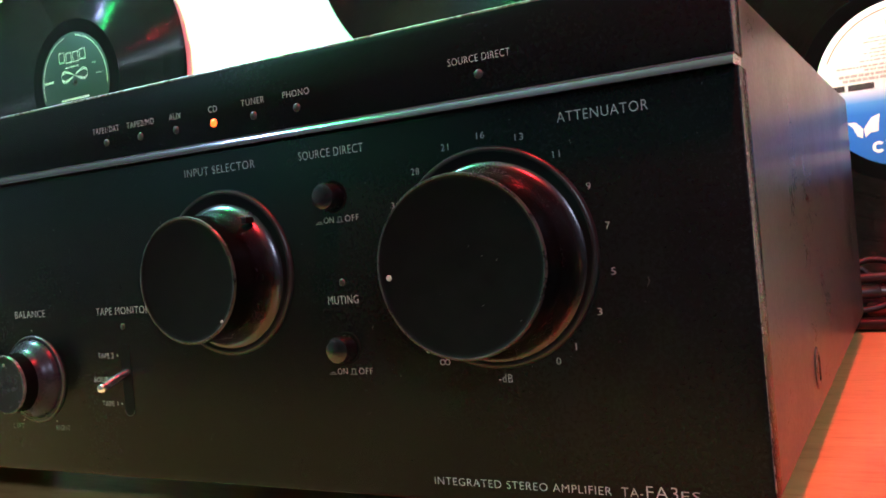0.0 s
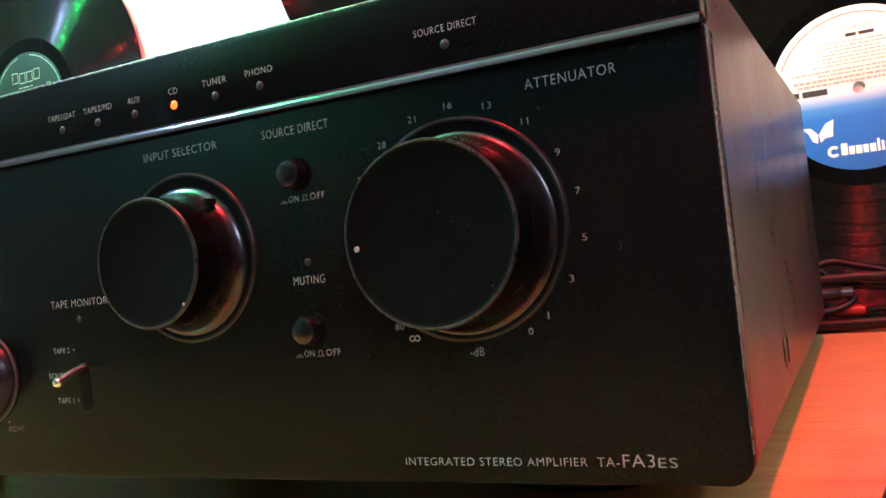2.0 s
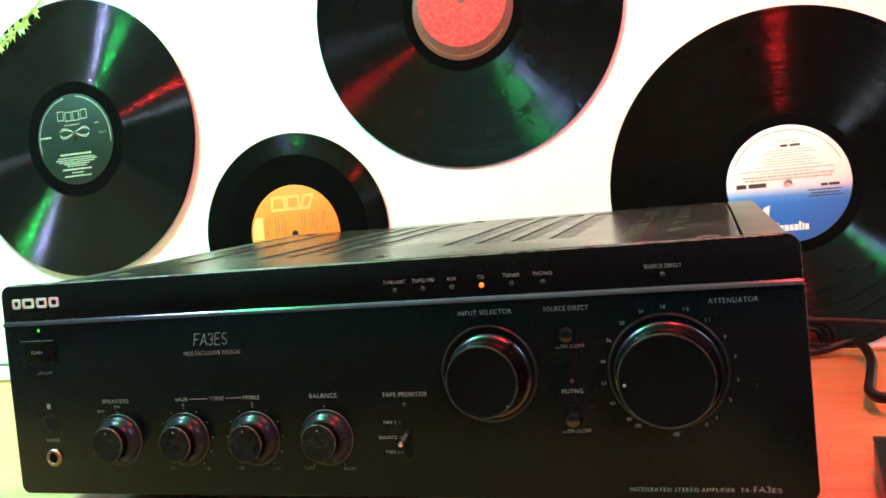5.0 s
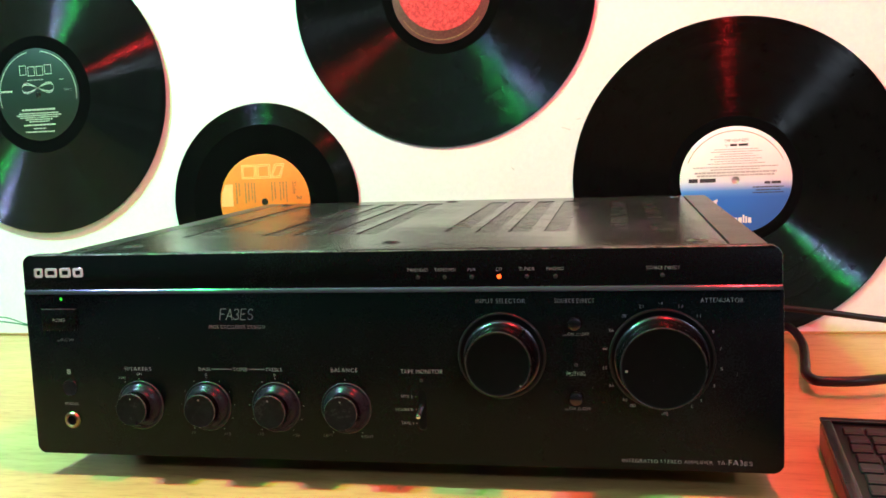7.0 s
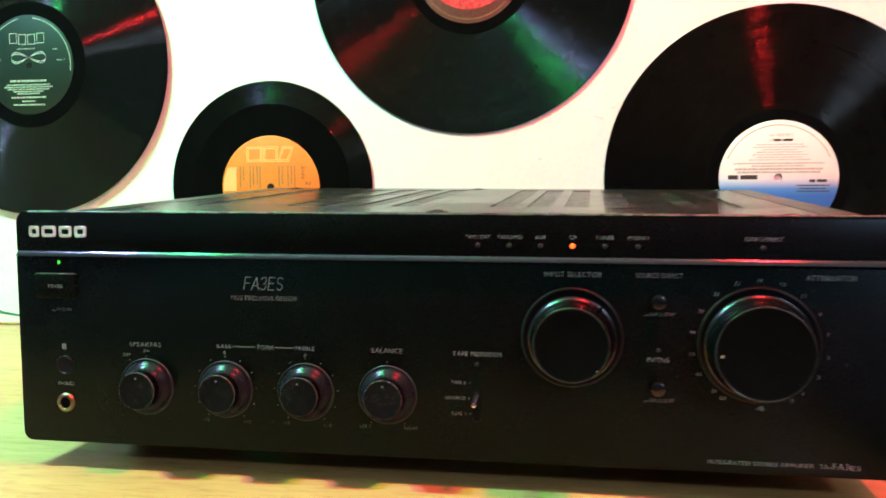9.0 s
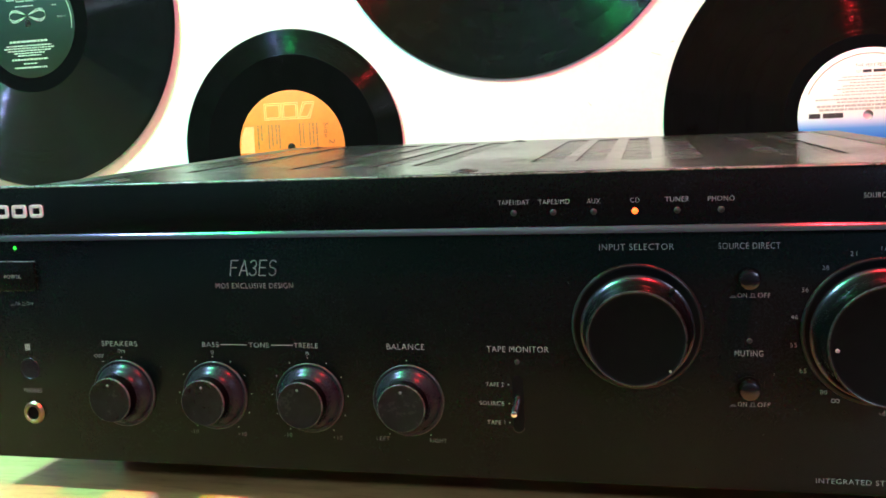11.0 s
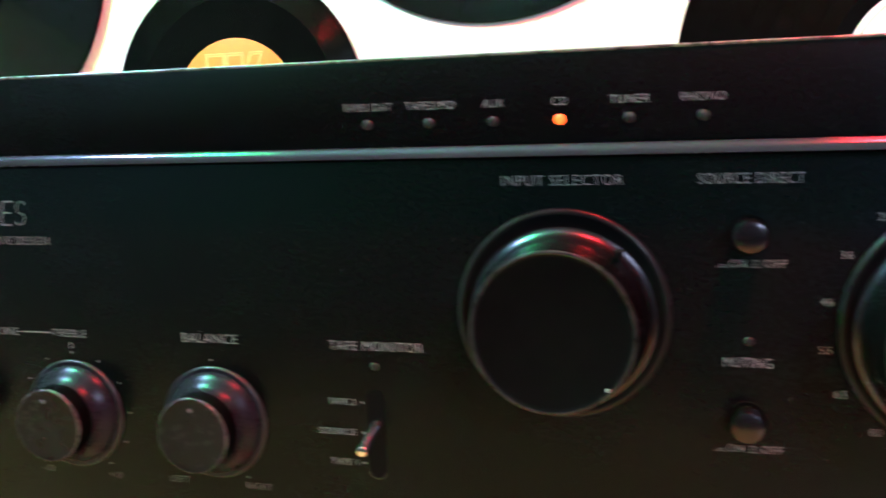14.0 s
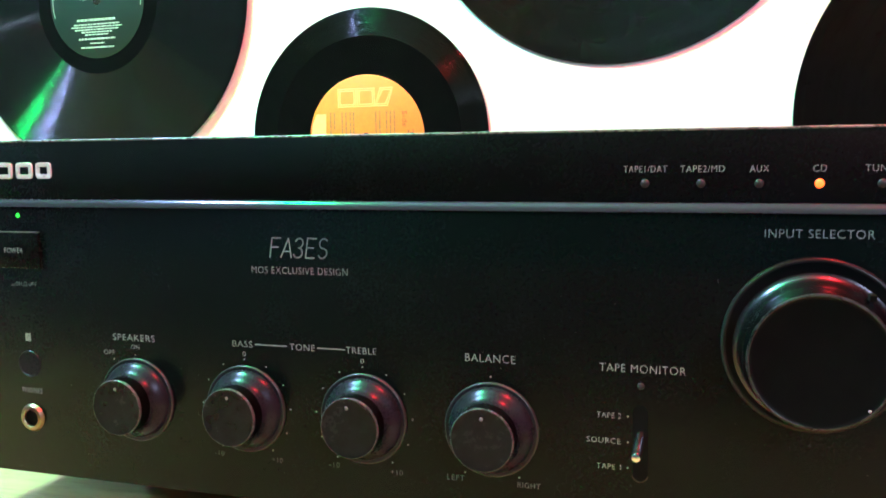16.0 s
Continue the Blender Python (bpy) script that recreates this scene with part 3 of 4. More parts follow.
def big_knob(name, x, z, r_flange, r_cap, length, dot_angle, dot_r, label, dot=1.0):
    m = at_panel(x, z)
    k = r_flange - r_cap
    low, high, foot, neck = 0.0008, 0.50 * length, 0.64 * k, 0.10 * k
    body = [(0.0, 0.0001)] + [(r_cap + foot - (foot - neck) * math.cos(radians(a)), high - (high - low) * math.sin(radians(a))) for a in range(90, -1, -6)]
    knob = part(name, revolve(body, m, 96), KNOB, amp, label, smooth=True)
    part("grip", revolve([(r_cap + neck, high), (r_cap + neck, length - 0.0006)], m, 96), GRIP, knob, smooth=True)
    back = at_panel(x, z + 0.0010)
    part("flange", revolve([(r_cap, 0.0), (r_flange - 0.0014, 0.0), (r_flange - 0.0014, 0.0009), (r_cap, 0.0009)], back, 96), KNOB_FACE, knob)
    part("flange_edge", revolve([(r_flange - 0.0014, 0.0), (r_flange, 0.0), (r_flange, 0.0004), (r_flange - 0.0002, 0.0008), (r_flange - 0.0006, 0.0011), (r_flange - 0.0010, 0.0012), (r_flange - 0.0014, 0.0011)], back, 96), FLANGE_EDGE, knob, smooth=True)
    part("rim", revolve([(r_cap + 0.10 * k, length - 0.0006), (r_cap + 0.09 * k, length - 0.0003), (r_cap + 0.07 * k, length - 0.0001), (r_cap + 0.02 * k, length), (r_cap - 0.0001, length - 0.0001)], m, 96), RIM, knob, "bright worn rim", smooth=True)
    part("face", revolve([(r_cap - 0.0001, length - 0.0001), (r_cap - 0.0004, length - 0.00025), (r_cap - 0.0011, length - 0.00035), (0.0, length - 0.0004)], m, 96), KNOB_FACE, knob, smooth=True)
    a = radians(dot_angle)
    part("pointer_dot", revolve([(0.0, 0.0002), (0.0006 * dot, 0.00018), (0.00075 * dot, -0.0002)], m @ pose(dot_r * math.cos(a), dot_r * math.sin(a), length - 0.0002), 16), PRINT, knob, "pale pointer dot")
    return knob


att = big_knob("attenuator_knob", 0.3712, 0.0715, 0.0272, 0.0208, 0.0180, 185, 0.0184, "large glossy black volume knob with a worn rim")
marks = []
for x, y, dx, dy in ((0.0030, 0.0042, 0.0006, 0.0012), (0.0046, 0.0055, -0.0005, 0.0010), (0.0052, -0.0092, 0.0012, 0.0009), (0.0060, 0.0020, 0.0011, 0.0004), (0.0096, 0.0008, 0.0009, 0.0012), (0.0128, 0.0136, 0.0008, -0.0010), (0.0146, 0.0120, 0.0005, -0.0008), (0.0140, -0.0128, 0.0010, 0.0008), (-0.0052, -0.0060, 0.0008, -0.0003)):
    marks.append(flat_poly(at_panel(0.3712, 0.0715, -0.0177), ((x, y), (x + dx * 0.45, y + dy * 0.3), (x + dx * 0.5 + 0.00008, y + dy * 0.3 - 0.00006), (x + 0.00008, y - 0.0001))))
tagged(part("scratches", join(marks), PRINT_DIM, att, "fine pale scratches"), kind="stuff")
inp = big_knob("selector_knob", 0.2870, 0.0729, 0.0240, 0.0169, 0.0166, -45, 0.0164, "glossy black selector knob with a notch", 0.6)
part("notch", box(0.2990, 0.3008, -0.0060, -0.0025, 0.0872, 0.0890, 0.0003), DARK, inp, "dark pointer notch")


def small_knob(name, x, pointer):
    m = at_panel(x, 0.0433)
    prof = [(0.0, 0.0001), (0.0133, 0.0009), (0.0131, 0.0016), (0.0127, 0.0023), (0.0121, 0.0030), (0.0114, 0.0037), (0.0107, 0.0044), (0.0101, 0.0053), (0.0097, 0.0064)]
    knob = part(name, revolve(prof, m, 64), SMALL_KNOB, amp, "glossy black small control knob", smooth=True)
    part("grip", revolve([(0.0097, 0.0064), (0.0096, 0.0080), (0.0096, 0.0107)], m, 64), GRIP, knob, smooth=True)
    part("flange", revolve([(0.010, 0.0), (0.0143, 0.0), (0.0143, 0.0009), (0.0125, 0.0011), (0.010, 0.0011)], at_panel(x, 0.0432), 64), SMALL_KNOB, knob)
    part("flange_edge", revolve([(0.0143, 0.0), (0.0147, 0.0), (0.0147, 0.0006), (0.0145, 0.0009), (0.0142, 0.0010)], at_panel(x, 0.0432), 64), EDGE_DARK, knob, smooth=True)
    part("rim", revolve([(0.0096, 0.0107), (0.0096, 0.0112), (0.0094, 0.01150), (0.0092, 0.01155)], m, 64), SMALL_RIM, knob, "pale worn rim", smooth=True)
    part("face", revolve([(0.0092, 0.01155), (0.0088, 0.0115), (0.0081, 0.01145), (0.0, 0.0114)], m, 64), SMALL_FACE, knob, "dusty knob face", smooth=True)
    a = radians(pointer)
    part("pointer_dot", revolve([(0.0, 0.0003), (0.0005, 0.0002), (0.0007, -0.0001)], m @ pose(0.0064 * math.cos(a), 0.0064 * math.sin(a), 0.01138), 14), PRINT_DIM, knob)
    return knob


for kx, nm, pa in ((0.0700, "speaker_knob", 92), (0.1130, "bass_knob", 91), (0.1555, "treble_knob", 96), (0.1975, "balance_knob", 90)):
    small_knob(nm, kx, pa)

# ---- buttons, lamps, switch, jack ----
for bz in (0.0920, 0.0512):
    b = part("push_button", revolve([(0.0036, -0.002), (0.0036, 0.0042), (0.0033, 0.0050), (0.0024, 0.0054), (0.0, 0.0055)], at_panel(0.3265, bz), 32), KNOB, amp, "small round glossy push button", smooth=True)
    part("collar", revolve([(0.0037, 0.0), (0.0044, 0.0), (0.0043, 0.0002), (0.0039, 0.0002), (0.0037, 0.0001)], at_panel(0.3265, bz), 32), DARK, b, smooth=True)
pw = part("power_button", slab(0.0095, 0.0325, 0.0878, 0.1006, (0.0008,) * 4, -0.0016, 0.001, 0.0005), PANEL, amp, "flat rectangular power button", smooth=True)
part("top_edge", box(0.0096, 0.0324, -0.00165, -0.0004, 0.10045, 0.1008, 0.0001, 1), EDGE, pw, "bright top edge")
part("round_window", revolve([(0.0, 0.00005), (0.0042, 0.00005), (0.0044, 0.0003), (0.0048, 0.0003), (0.0050, 0.0)], at_panel(0.0236, 0.0530), 36), SMALL_KNOB, amp, "round black sensor window", smooth=True)
jack = part("headphone_jack", revolve([(0.0030, -0.004), (0.0030, 0.0010), (0.0034, 0.0014), (0.0044, 0.0012), (0.0050, 0.0004), (0.0052, 0.0)], at_panel(0.0235, 0.0330), 36), GOLD, amp, "brass ringed headphone jack", smooth=True)
part("socket_hole", revolve([(0.0, 0.0001), (0.0031, 0.00012), (0.0031, 0.0007)], at_panel(0.0235, 0.0330), 28), DARK, jack)


def indicator(x, z, mat, label, r=0.0012, y=0.0):
    part("indicator_lamp", revolve([(r + 0.0001, -0.0005), (r, 0.0001), (r * 0.75, 0.0004), (0.0, 0.00055)], at_panel(x, z, y), 20), mat, amp, label, smooth=True)


for ix in (0.2424, 0.2573, 0.2722, 0.3020, 0.3172, 0.3722):
    indicator(ix, 0.1174, LENS, "unlit grey indicator lamp", y=UY)
indicator(0.2871, 0.1174, AMBER, "lit amber indicator lamp", 0.00118, UY)
indicator(0.0225, 0.1064, GREEN_LED, "lit green power lamp", 0.0008)
indicator(0.2417, 0.0596, LENS, "unlit grey indicator lamp", 0.0010)
indicator(0.3268, 0.0688, LENS, "unlit grey indicator lamp", 0.0010)
sw = part("lever_switch", loft([[(x, y, z) for x, z in outline(0.2395, 0.2438, 0.0315, 0.0540, (0.0021,) * 4)] for y in (-0.00012, 0.0004)]), DARK, amp, "upright lever switch slot")
part("slot_rim", join([flat_ring(at_panel(0.24165, 0.03365), 0, 0, 0.0020, 0.0024, 190, 350, 16, 0.00025)]), RIM, sw)
part("lever", tube([(0.2417, 0.001, 0.0452), (0.2416, -0.004, 0.0439), (0.2415, -0.0088, 0.0422)], 0.00138, 14, 4), CHROME, sw, "chrome lever", smooth=True)
part("lever_tip", revolve([(0.0, -0.0012), (0.0010, -0.0010), (0.0015, -0.0004), (0.0015, 0.0008), (0.0011, 0.0014), (0.0, 0.0017)], pose(0.2415, -0.0092, 0.0420, 90, 0, 0), 18), CHROME, sw, smooth=True)

# ---- lettering on the front ----
F = at_panel(0, 0)


def mark(string, x, z, w, h, mat=PRINT, parent=None):
    part("lettering", letters(string, at_panel(x, z), w, h), mat, parent or lower)


for s, x, z, w, h in (
    ("SPEAKERS", 0.0695, 0.0650, 0.0172, 0.0022), ("ON", 0.0700, 0.0618, 0.0034, 0.0015), ("OFF", 0.0590, 0.0594, 0.0046, 0.0015),
    ("BASS", 0.1125, 0.0651, 0.0075, 0.0020), ("TONE", 0.1345, 0.0651, 0.0090, 0.0021), ("TREBLE", 0.1552, 0.0651, 0.0104, 0.0020),
    ("0", 0.1130, 0.0618, 0.0012, 0.0016), ("0", 0.1555, 0.0618, 0.0012, 0.0016),
    ("BALANCE", 0.1973, 0.0651, 0.0156, 0.0024), ("TAPE MONITOR", 0.2420, 0.0646, 0.0240, 0.0023),
    ("TAPE 2", 0.2327, 0.0505, 0.0070, 0.0016), ("SOURCE", 0.2312, 0.0429, 0.0098, 0.0016), ("TAPE 1", 0.2327, 0.0352, 0.0070, 0.0016),
    ("MUTING", 0.3266, 0.0641, 0.0098, 0.0022), ("PHONES", 0.0240, 0.0432, 0.0090, 0.0019),
    ("INPUT SELECTOR", 0.2873, 0.1040, 0.0268, 0.0023), ("SOURCE DIRECT", 0.3267, 0.1040, 0.0210, 0.0023), ("ATTENUATOR", 0.4016, 0.1039, 0.0212, 0.0024),
    ("INTEGRATED STEREO AMPLIFIER", 0.3730, 0.0170, 0.0464, 0.0019), ("TA-", 0.4010, 0.0170, 0.0050, 0.0021), ("FA3", 0.4078, 0.0173, 0.0070, 0.0028), ("ES", 0.4141, 0.0169, 0.0041, 0.0021),
    ("MOS EXCLUSIVE DESIGN", 0.1342, 0.0898, 0.0342, 0.0022), ("-dB", 0.3722, 0.0430, 0.0036, 0.0020),
    ("16", 0.3712, 0.1025, 0.0025, 0.0019), ("13", 0.3812, 0.1008, 0.0025, 0.0019), ("11", 0.3901, 0.0955, 0.0020, 0.0019), ("9", 0.3971, 0.0872, 0.0013, 0.0019), ("7", 0.4008, 0.0778, 0.0013, 0.0019), ("5", 0.4012, 0.0672, 0.0013, 0.0019), ("3", 0.3972, 0.0582, 0.0013, 0.0019), ("1", 0.3908, 0.0503, 0.0004, 0.0019), ("0", 0.3862, 0.0470, 0.0013, 0.0019),
    ("21", 0.3612, 0.1008, 0.0025, 0.0019), ("28", 0.3522, 0.0958, 0.0027, 0.0019), ("36", 0.3455, 0.0878, 0.0027, 0.0019), ("46", 0.3420, 0.0778, 0.0027, 0.0019), ("55", 0.3418, 0.0674, 0.0027, 0.0019), ("65", 0.3450, 0.0580, 0.0027, 0.0019), ("80", 0.3520, 0.0502, 0.0027, 0.0019)):
    shrink = 0.86 if s.isdigit() and h == 0.0019 else 1.0
    mark(s, x, z, w * shrink, h * shrink)
for s, x, z, w in (("-10", 0.1020, 0.0270, 0.0036), ("+10", 0.1240, 0.0266, 0.0040), ("-10", 0.1448, 0.0270, 0.0036), ("+10", 0.1664, 0.0266, 0.0040), ("LEFT", 0.1860, 0.0270, 0.0056), ("RIGHT", 0.2090, 0.0268, 0.0070)):
    mark(s, x, z, w, 0.0017, PRINT_DIM)
for s, x, w in (("TAPE1/DAT", 0.2424, 0.0118), ("TAPE2/MD", 0.2576, 0.0116), ("AUX", 0.2722, 0.0048), ("CD", 0.2871, 0.0033), ("TUNER", 0.3020, 0.0084), ("PHONO", 0.3172, 0.0090), ("SOURCE DIRECT", 0.3725, 0.0166)):
    part("lettering", letters(s, at_panel(x, 0.1214, UY), w, 0.0018), PRINT, upper)
part("lettering", letters("POWER", at_panel(0.0212, 0.0942, -0.0017), 0.0082, 0.0018), PRINT, pw)


def stroke(points, w=0.00042):
    """A thin drawn line through points of the front plane."""
    out = []
    for p, q in zip(points, points[1:]):
        d = Vector((q[0] - p[0], q[1] - p[1]))
        if d.length < 1e-7:
            continue
        d.normalize()
        a, b = Vector(p) - d * w * 0.3, Vector(q) + d * w * 0.3
        nx, ny = -d.y * w / 2, d.x * w / 2
        out.append(flat_poly(F, ((a.x - nx, a.y - ny), (b.x - nx, b.y - ny), (b.x + nx, b.y + ny), (a.x + nx, a.y + ny))))
    return out


def arc(cx, cy, rx, ry, a0, a1, n=9):
    return [(cx + rx * math.cos(radians(a0 + (a1 - a0) * k / n)), cy + ry * math.sin(radians(a0 + (a1 - a0) * k / n))) for k in range(n + 1)]


GLYPHS = {
    "F": [[(0, 0), (0, 1), (0.9, 1)], [(0, 0.52), (0.75, 0.52)]],
    "A": [[(-0.1, 0), (0.5, 1), (1.0, 0)], [(0.08, 0.32), (0.82, 0.32)]],
    "3": [arc(0.42, 0.75, 0.40, 0.25, 160, -90), arc(0.40, 0.25, 0.46, 0.25, 90, -160)],
    "E": [[(0.9, 1), (0, 1), (0, 0), (0.9, 0)], [(0, 0.52), (0.75, 0.52)]],
    "S": [arc(0.45, 0.75, 0.40, 0.25, 30, 270) + arc(0.45, 0.25, 0.44, 0.25, 90, -150)],
}
for k, ch in enumerate("FA3ES"):
    bms = []
    for line in GLYPHS[ch]:
        bms += stroke([(0.1240 + 0.00425 * k + 0.0034 * gx + 0.0010 * gy, 0.0940 + 0.0062 * gy) for gx, gy in line])
    part("lettering", join(bms), PRINT, lower, "thin slanted model lettering")
part("infinity_mark", join([flat_ring(at_panel(0.3552, 0.0471), 0, 0, 0.0005, 0.0008, seg=14), flat_ring(at_panel(0.3566, 0.0471), 0, 0, 0.0005, 0.0008, seg=14)]), PRINT, lower)
part("tone_line", join([flat_bar(F, 0.1172, 0.1290, 0.0650, 0.0653), flat_bar(F, 0.1399, 0.1496, 0.0650, 0.0653)]), PRINT, lower)
part("square_mark", join([flat_bar(F, 0.0224 + 0.00085 * i, 0.0224 + 0.00085 * i + 0.00065, 0.0615, 0.0644) for i in range(3)]), PRINT, lower)


def dot(x, z, r=0.00028):
    return flat_ring(at_panel(x, z), 0, 0, 0.0, r, seg=10)


ticks = [dot(0.0698, 0.0590), dot(0.0608, 0.0570), dot(0.1974, 0.0595), dot(0.1890, 0.0290), dot(0.2060, 0.0290), dot(0.2381, 0.0505), dot(0.2381, 0.0429), dot(0.2381, 0.0352)]
for kx in (0.1130, 0.1555):
    ticks += [dot(kx + 0.0166 * math.sin(radians(a)), 0.0433 + 0.0166 * math.cos(radians(a))) for a in range(-145, 146, 29)]
tagged(part("scale_dots", join(ticks), PRINT, lower), kind="stuff")


def push_icons(x_on, x_off, z):
    pics = []
    for x, up in ((x_on, 0.0005), (x_off, 0.0014)):
        w = 0.00022
        pics += [flat_bar(F, x - 0.0012, x + 0.0012, z - 0.0009, z - 0.0009 + w), flat_bar(F, x - 0.0006, x - 0.0006 + w, z - 0.0009, z - 0.0009 + up), flat_bar(F, x + 0.0004, x + 0.0004 + w, z - 0.0009, z - 0.0009 + up), flat_bar(F, x - 0.0006, x + 0.0004 + w, z - 0.0009 + up, z - 0.0009 + up + w)]
    part("push_icons", join(pics), PRINT_DIM, lower)


for ox, oz, s in ((0.3265, 0.0858, 1.0), (0.3265, 0.0450, 1.0), (0.0228, 0.0822, 0.82)):
    mark("ON", ox - 0.0022 * s, oz, 0.0032 * s, 0.0017 * s, PRINT)
    mark("OFF", ox + 0.0053 * s, oz, 0.0044 * s, 0.0017 * s, PRINT)
    push_icons(ox - 0.0053 * s, ox + 0.0014 * s, oz)
# maker's badge as plain hollow silver blocks


def hollow_block(x0, x1, z0, z1, w):
    """A raised rounded frame on the front."""
    rings = []
    for y, d in ((0.0004, 0.0), (-0.0005, 0.0), (-0.0006, 0.0001), (-0.0006, w - 0.0001), (-0.0005, w), (0.0004, w)):
        rings.append([(x, y, z) for x, z in outline(x0 + d, x1 - d, z0 + d, z1 - d, (max(0.0014 - d, 0.0003),) * 4, 4)])
    return loft(rings, cap=False)


for bx0, bx1 in ((0.0064, 0.0120), (0.0136, 0.0216), (0.0234, 0.0306), (0.0322, 0.0388)):
    part("badge_block", hollow_block(bx0, bx1, 0.1192, 0.1248, 0.0015), SILVER, upper, "raised hollow silver badge block", smooth=True)
# hair scratches and specks of dust on the black front
rng = random.Random(11)
specks = []
for i in range(90):
    x, z = rng.uniform(0.005, 0.425), rng.uniform(0.016, 0.107)
    specks.append(flat_ring(at_panel(x, z), 0, 0, 0.0, rng.uniform(0.00005, 0.00016), seg=6, thick=0.00003))
for x, z, dx, dz in ((0.4085, 0.0632, 0.0006, 0.0012), (0.4092, 0.0645, -0.0005, 0.0010), (0.335, 0.056, 0.0004, 0.0010), (0.332, 0.034, -0.0010, -0.0006), (0.3935, 0.0985, 0.0003, -0.0010), (0.262, 0.091, 0.0002, -0.0009)):
    specks.append(flat_poly(F, ((x, z), (x + dx, z + dz), (x + dx + 0.00012, z + dz), (x + 0.00012, z)), 0.00003))
tagged(part("dust_specks", join(specks), PRINT_DIM, lower, "pale dust specks and scratches"), kind="stuff")

# ---- vinyl records ----


def record(name, at, r, r_label, r_wax, turn, tilt, label, vinyl_mat=VINYL, gaps=()):
    """An empty at the disc's centre, its disc and paper label; the grooves stand in shallow steps by track."""
    ob = new(name)
    m = pose(*at, 90 + tilt, 0, 0)
    ob.matrix_basis = m
    ob.empty_display_size = 0.02
    BASE[ob] = m
    tagged(ob, label, "record", "records on the wall")
    I = Matrix.Identity(4)
    hole = 0.0037
    bm = revolve([(hole, -0.0008), (hole, 0.0004), (r_label + 0.001, 0.0004), (r_wax, 0.0003)], I, 160)
    wax = part("run_out", bm, DEADWAX, ob, "smooth run-out ring", local=True, smooth=True)
    prof = [(r_wax, 0.0003), (r_wax + 0.3 * (r - r_wax), 0.0003), (r_wax + 0.65 * (r - r_wax), 0.0003), (r - 0.0042, 0.0003)]
    prof += [(r - 0.0030, 0.0004), (r - 0.0012, 0.0007), (r - 0.0004, 0.0005), (r, 0.0), (r - 0.0006, -0.0007), (r - 0.004, -0.0009), (hole, -0.0009)]
    for f in gaps:
        g = r_wax + f * (r - r_wax)
        part("track_gap", revolve([(g - 0.0003, 0.00030), (g - 0.0002, 0.00033), (g + 0.0002, 0.00033), (g + 0.0003, 0.00030)], I, 120), GAP, ob, "smooth dark ring between tracks", local=True, smooth=True)
    part("disc", revolve(prof, I, 160), vinyl_mat, ob, "black grooved vinyl disc", local=True, smooth=True)
    return ob, hole


def paper(ob, mat, r, hole, label, height=0.00055):
    return part("label", revolve([(hole, 0.0003), (hole, height), (r - 0.0004, height), (r, height - 0.0002)], Matrix.Identity(4), 120), mat, ob, label, local=True, smooth=True)


def ink(name, bms, mat, parent, label=""):
    ob = part(name, join(bms), mat, parent, label, local=True)
    return tagged(ob, kind="stuff") if name in ("small_print", "name_bars", "code_bars") else ob


def nail(ob):
    part("nail", revolve([(0.0, 0.0014), (0.0020, 0.0013), (0.0034, 0.0008), (0.0036, 0.0003), (0.0036, -0.0012)], Matrix.Identity(4), 24), VENT, ob, "small dark nail through the centre hole", local=True, smooth=True)


def text_lines(rows, x_mid, dy=0.0, seed=1, up=0.00062):
    """Unreadable print: short bars in rows of (y, width, height)."""
    rg = random.Random(seed)
    L = pose(0, 0, up)
    out = []
    for y, w, h in rows:
        x = x_mid - w / 2
        while x < x_mid + w / 2:
            bw = min(rg.uniform(0.0012, 0.0042), x_mid + w / 2 - x)
            out.append(flat_bar(L, x, x + bw, y - h / 2, y + h / 2))
            x += bw + rg.uniform(0.0004, 0.0008)
    return out


UP = pose(0, 0, 0.00062)
DY = WALL_Y - 0.0015

# green label
rec, hole = record("vinyl_record", (-0.2850, DY - 0.0028, 0.2725), 0.1560, 0.0516, 0.0650, 0, 0, "black long-playing record with a dark green label on the wall", VINYL_SHINY)
lab = paper(rec, PAPER_GREEN, 0.0513, hole, "dark green paper label with cream print")
nail(rec)
ink("ring_line", [flat_ring(UP, 0, 0, 0.0478, 0.0486, -8, 82, 40), flat_ring(UP, 0, 0, 0.0478, 0.0486, 102, 195, 40)], INK_CREAM, lab)
swirl = []
for k in range(24):
    a0, a1 = math.tau * k / 24, math.tau * (k + 1) / 24
    for off in (-0.0012, 0.0, 0.0012):
        p = [(0.0200 * math.sin(a) + 0.0005, 0.0075 + (0.0055 + off) * math.sin(2 * a) * 0.9) for a in (a0, a1)]
        swirl.append(flat_poly(UP, ((p[0][0], p[0][1] - 0.0003), (p[1][0], p[1][1] - 0.0003), (p[1][0], p[1][1] + 0.0003), (p[0][0], p[0][1] + 0.0003))))
ink("scroll_mark", swirl, INK_CREAM, lab, "cream looped scroll ornament")
ink("maker_mark", [flat_ring(UP, x, 0.0262 + d, 0.0052, 0.0061, seg=4, a0=45, a1=405, squash=1.25) for x, d in ((-0.0165, 0.0015), (-0.0060, 0.0), (0.0045, 0.0), (0.0150, 0.0010))], INK_CREAM, lab, "cream maker's mark as plain shapes")
part("lettering", letters("Side 1", pose(0.0375, 0.0045, 0.00062), 0.0085, 0.0022), INK_CREAM, lab, local=True)
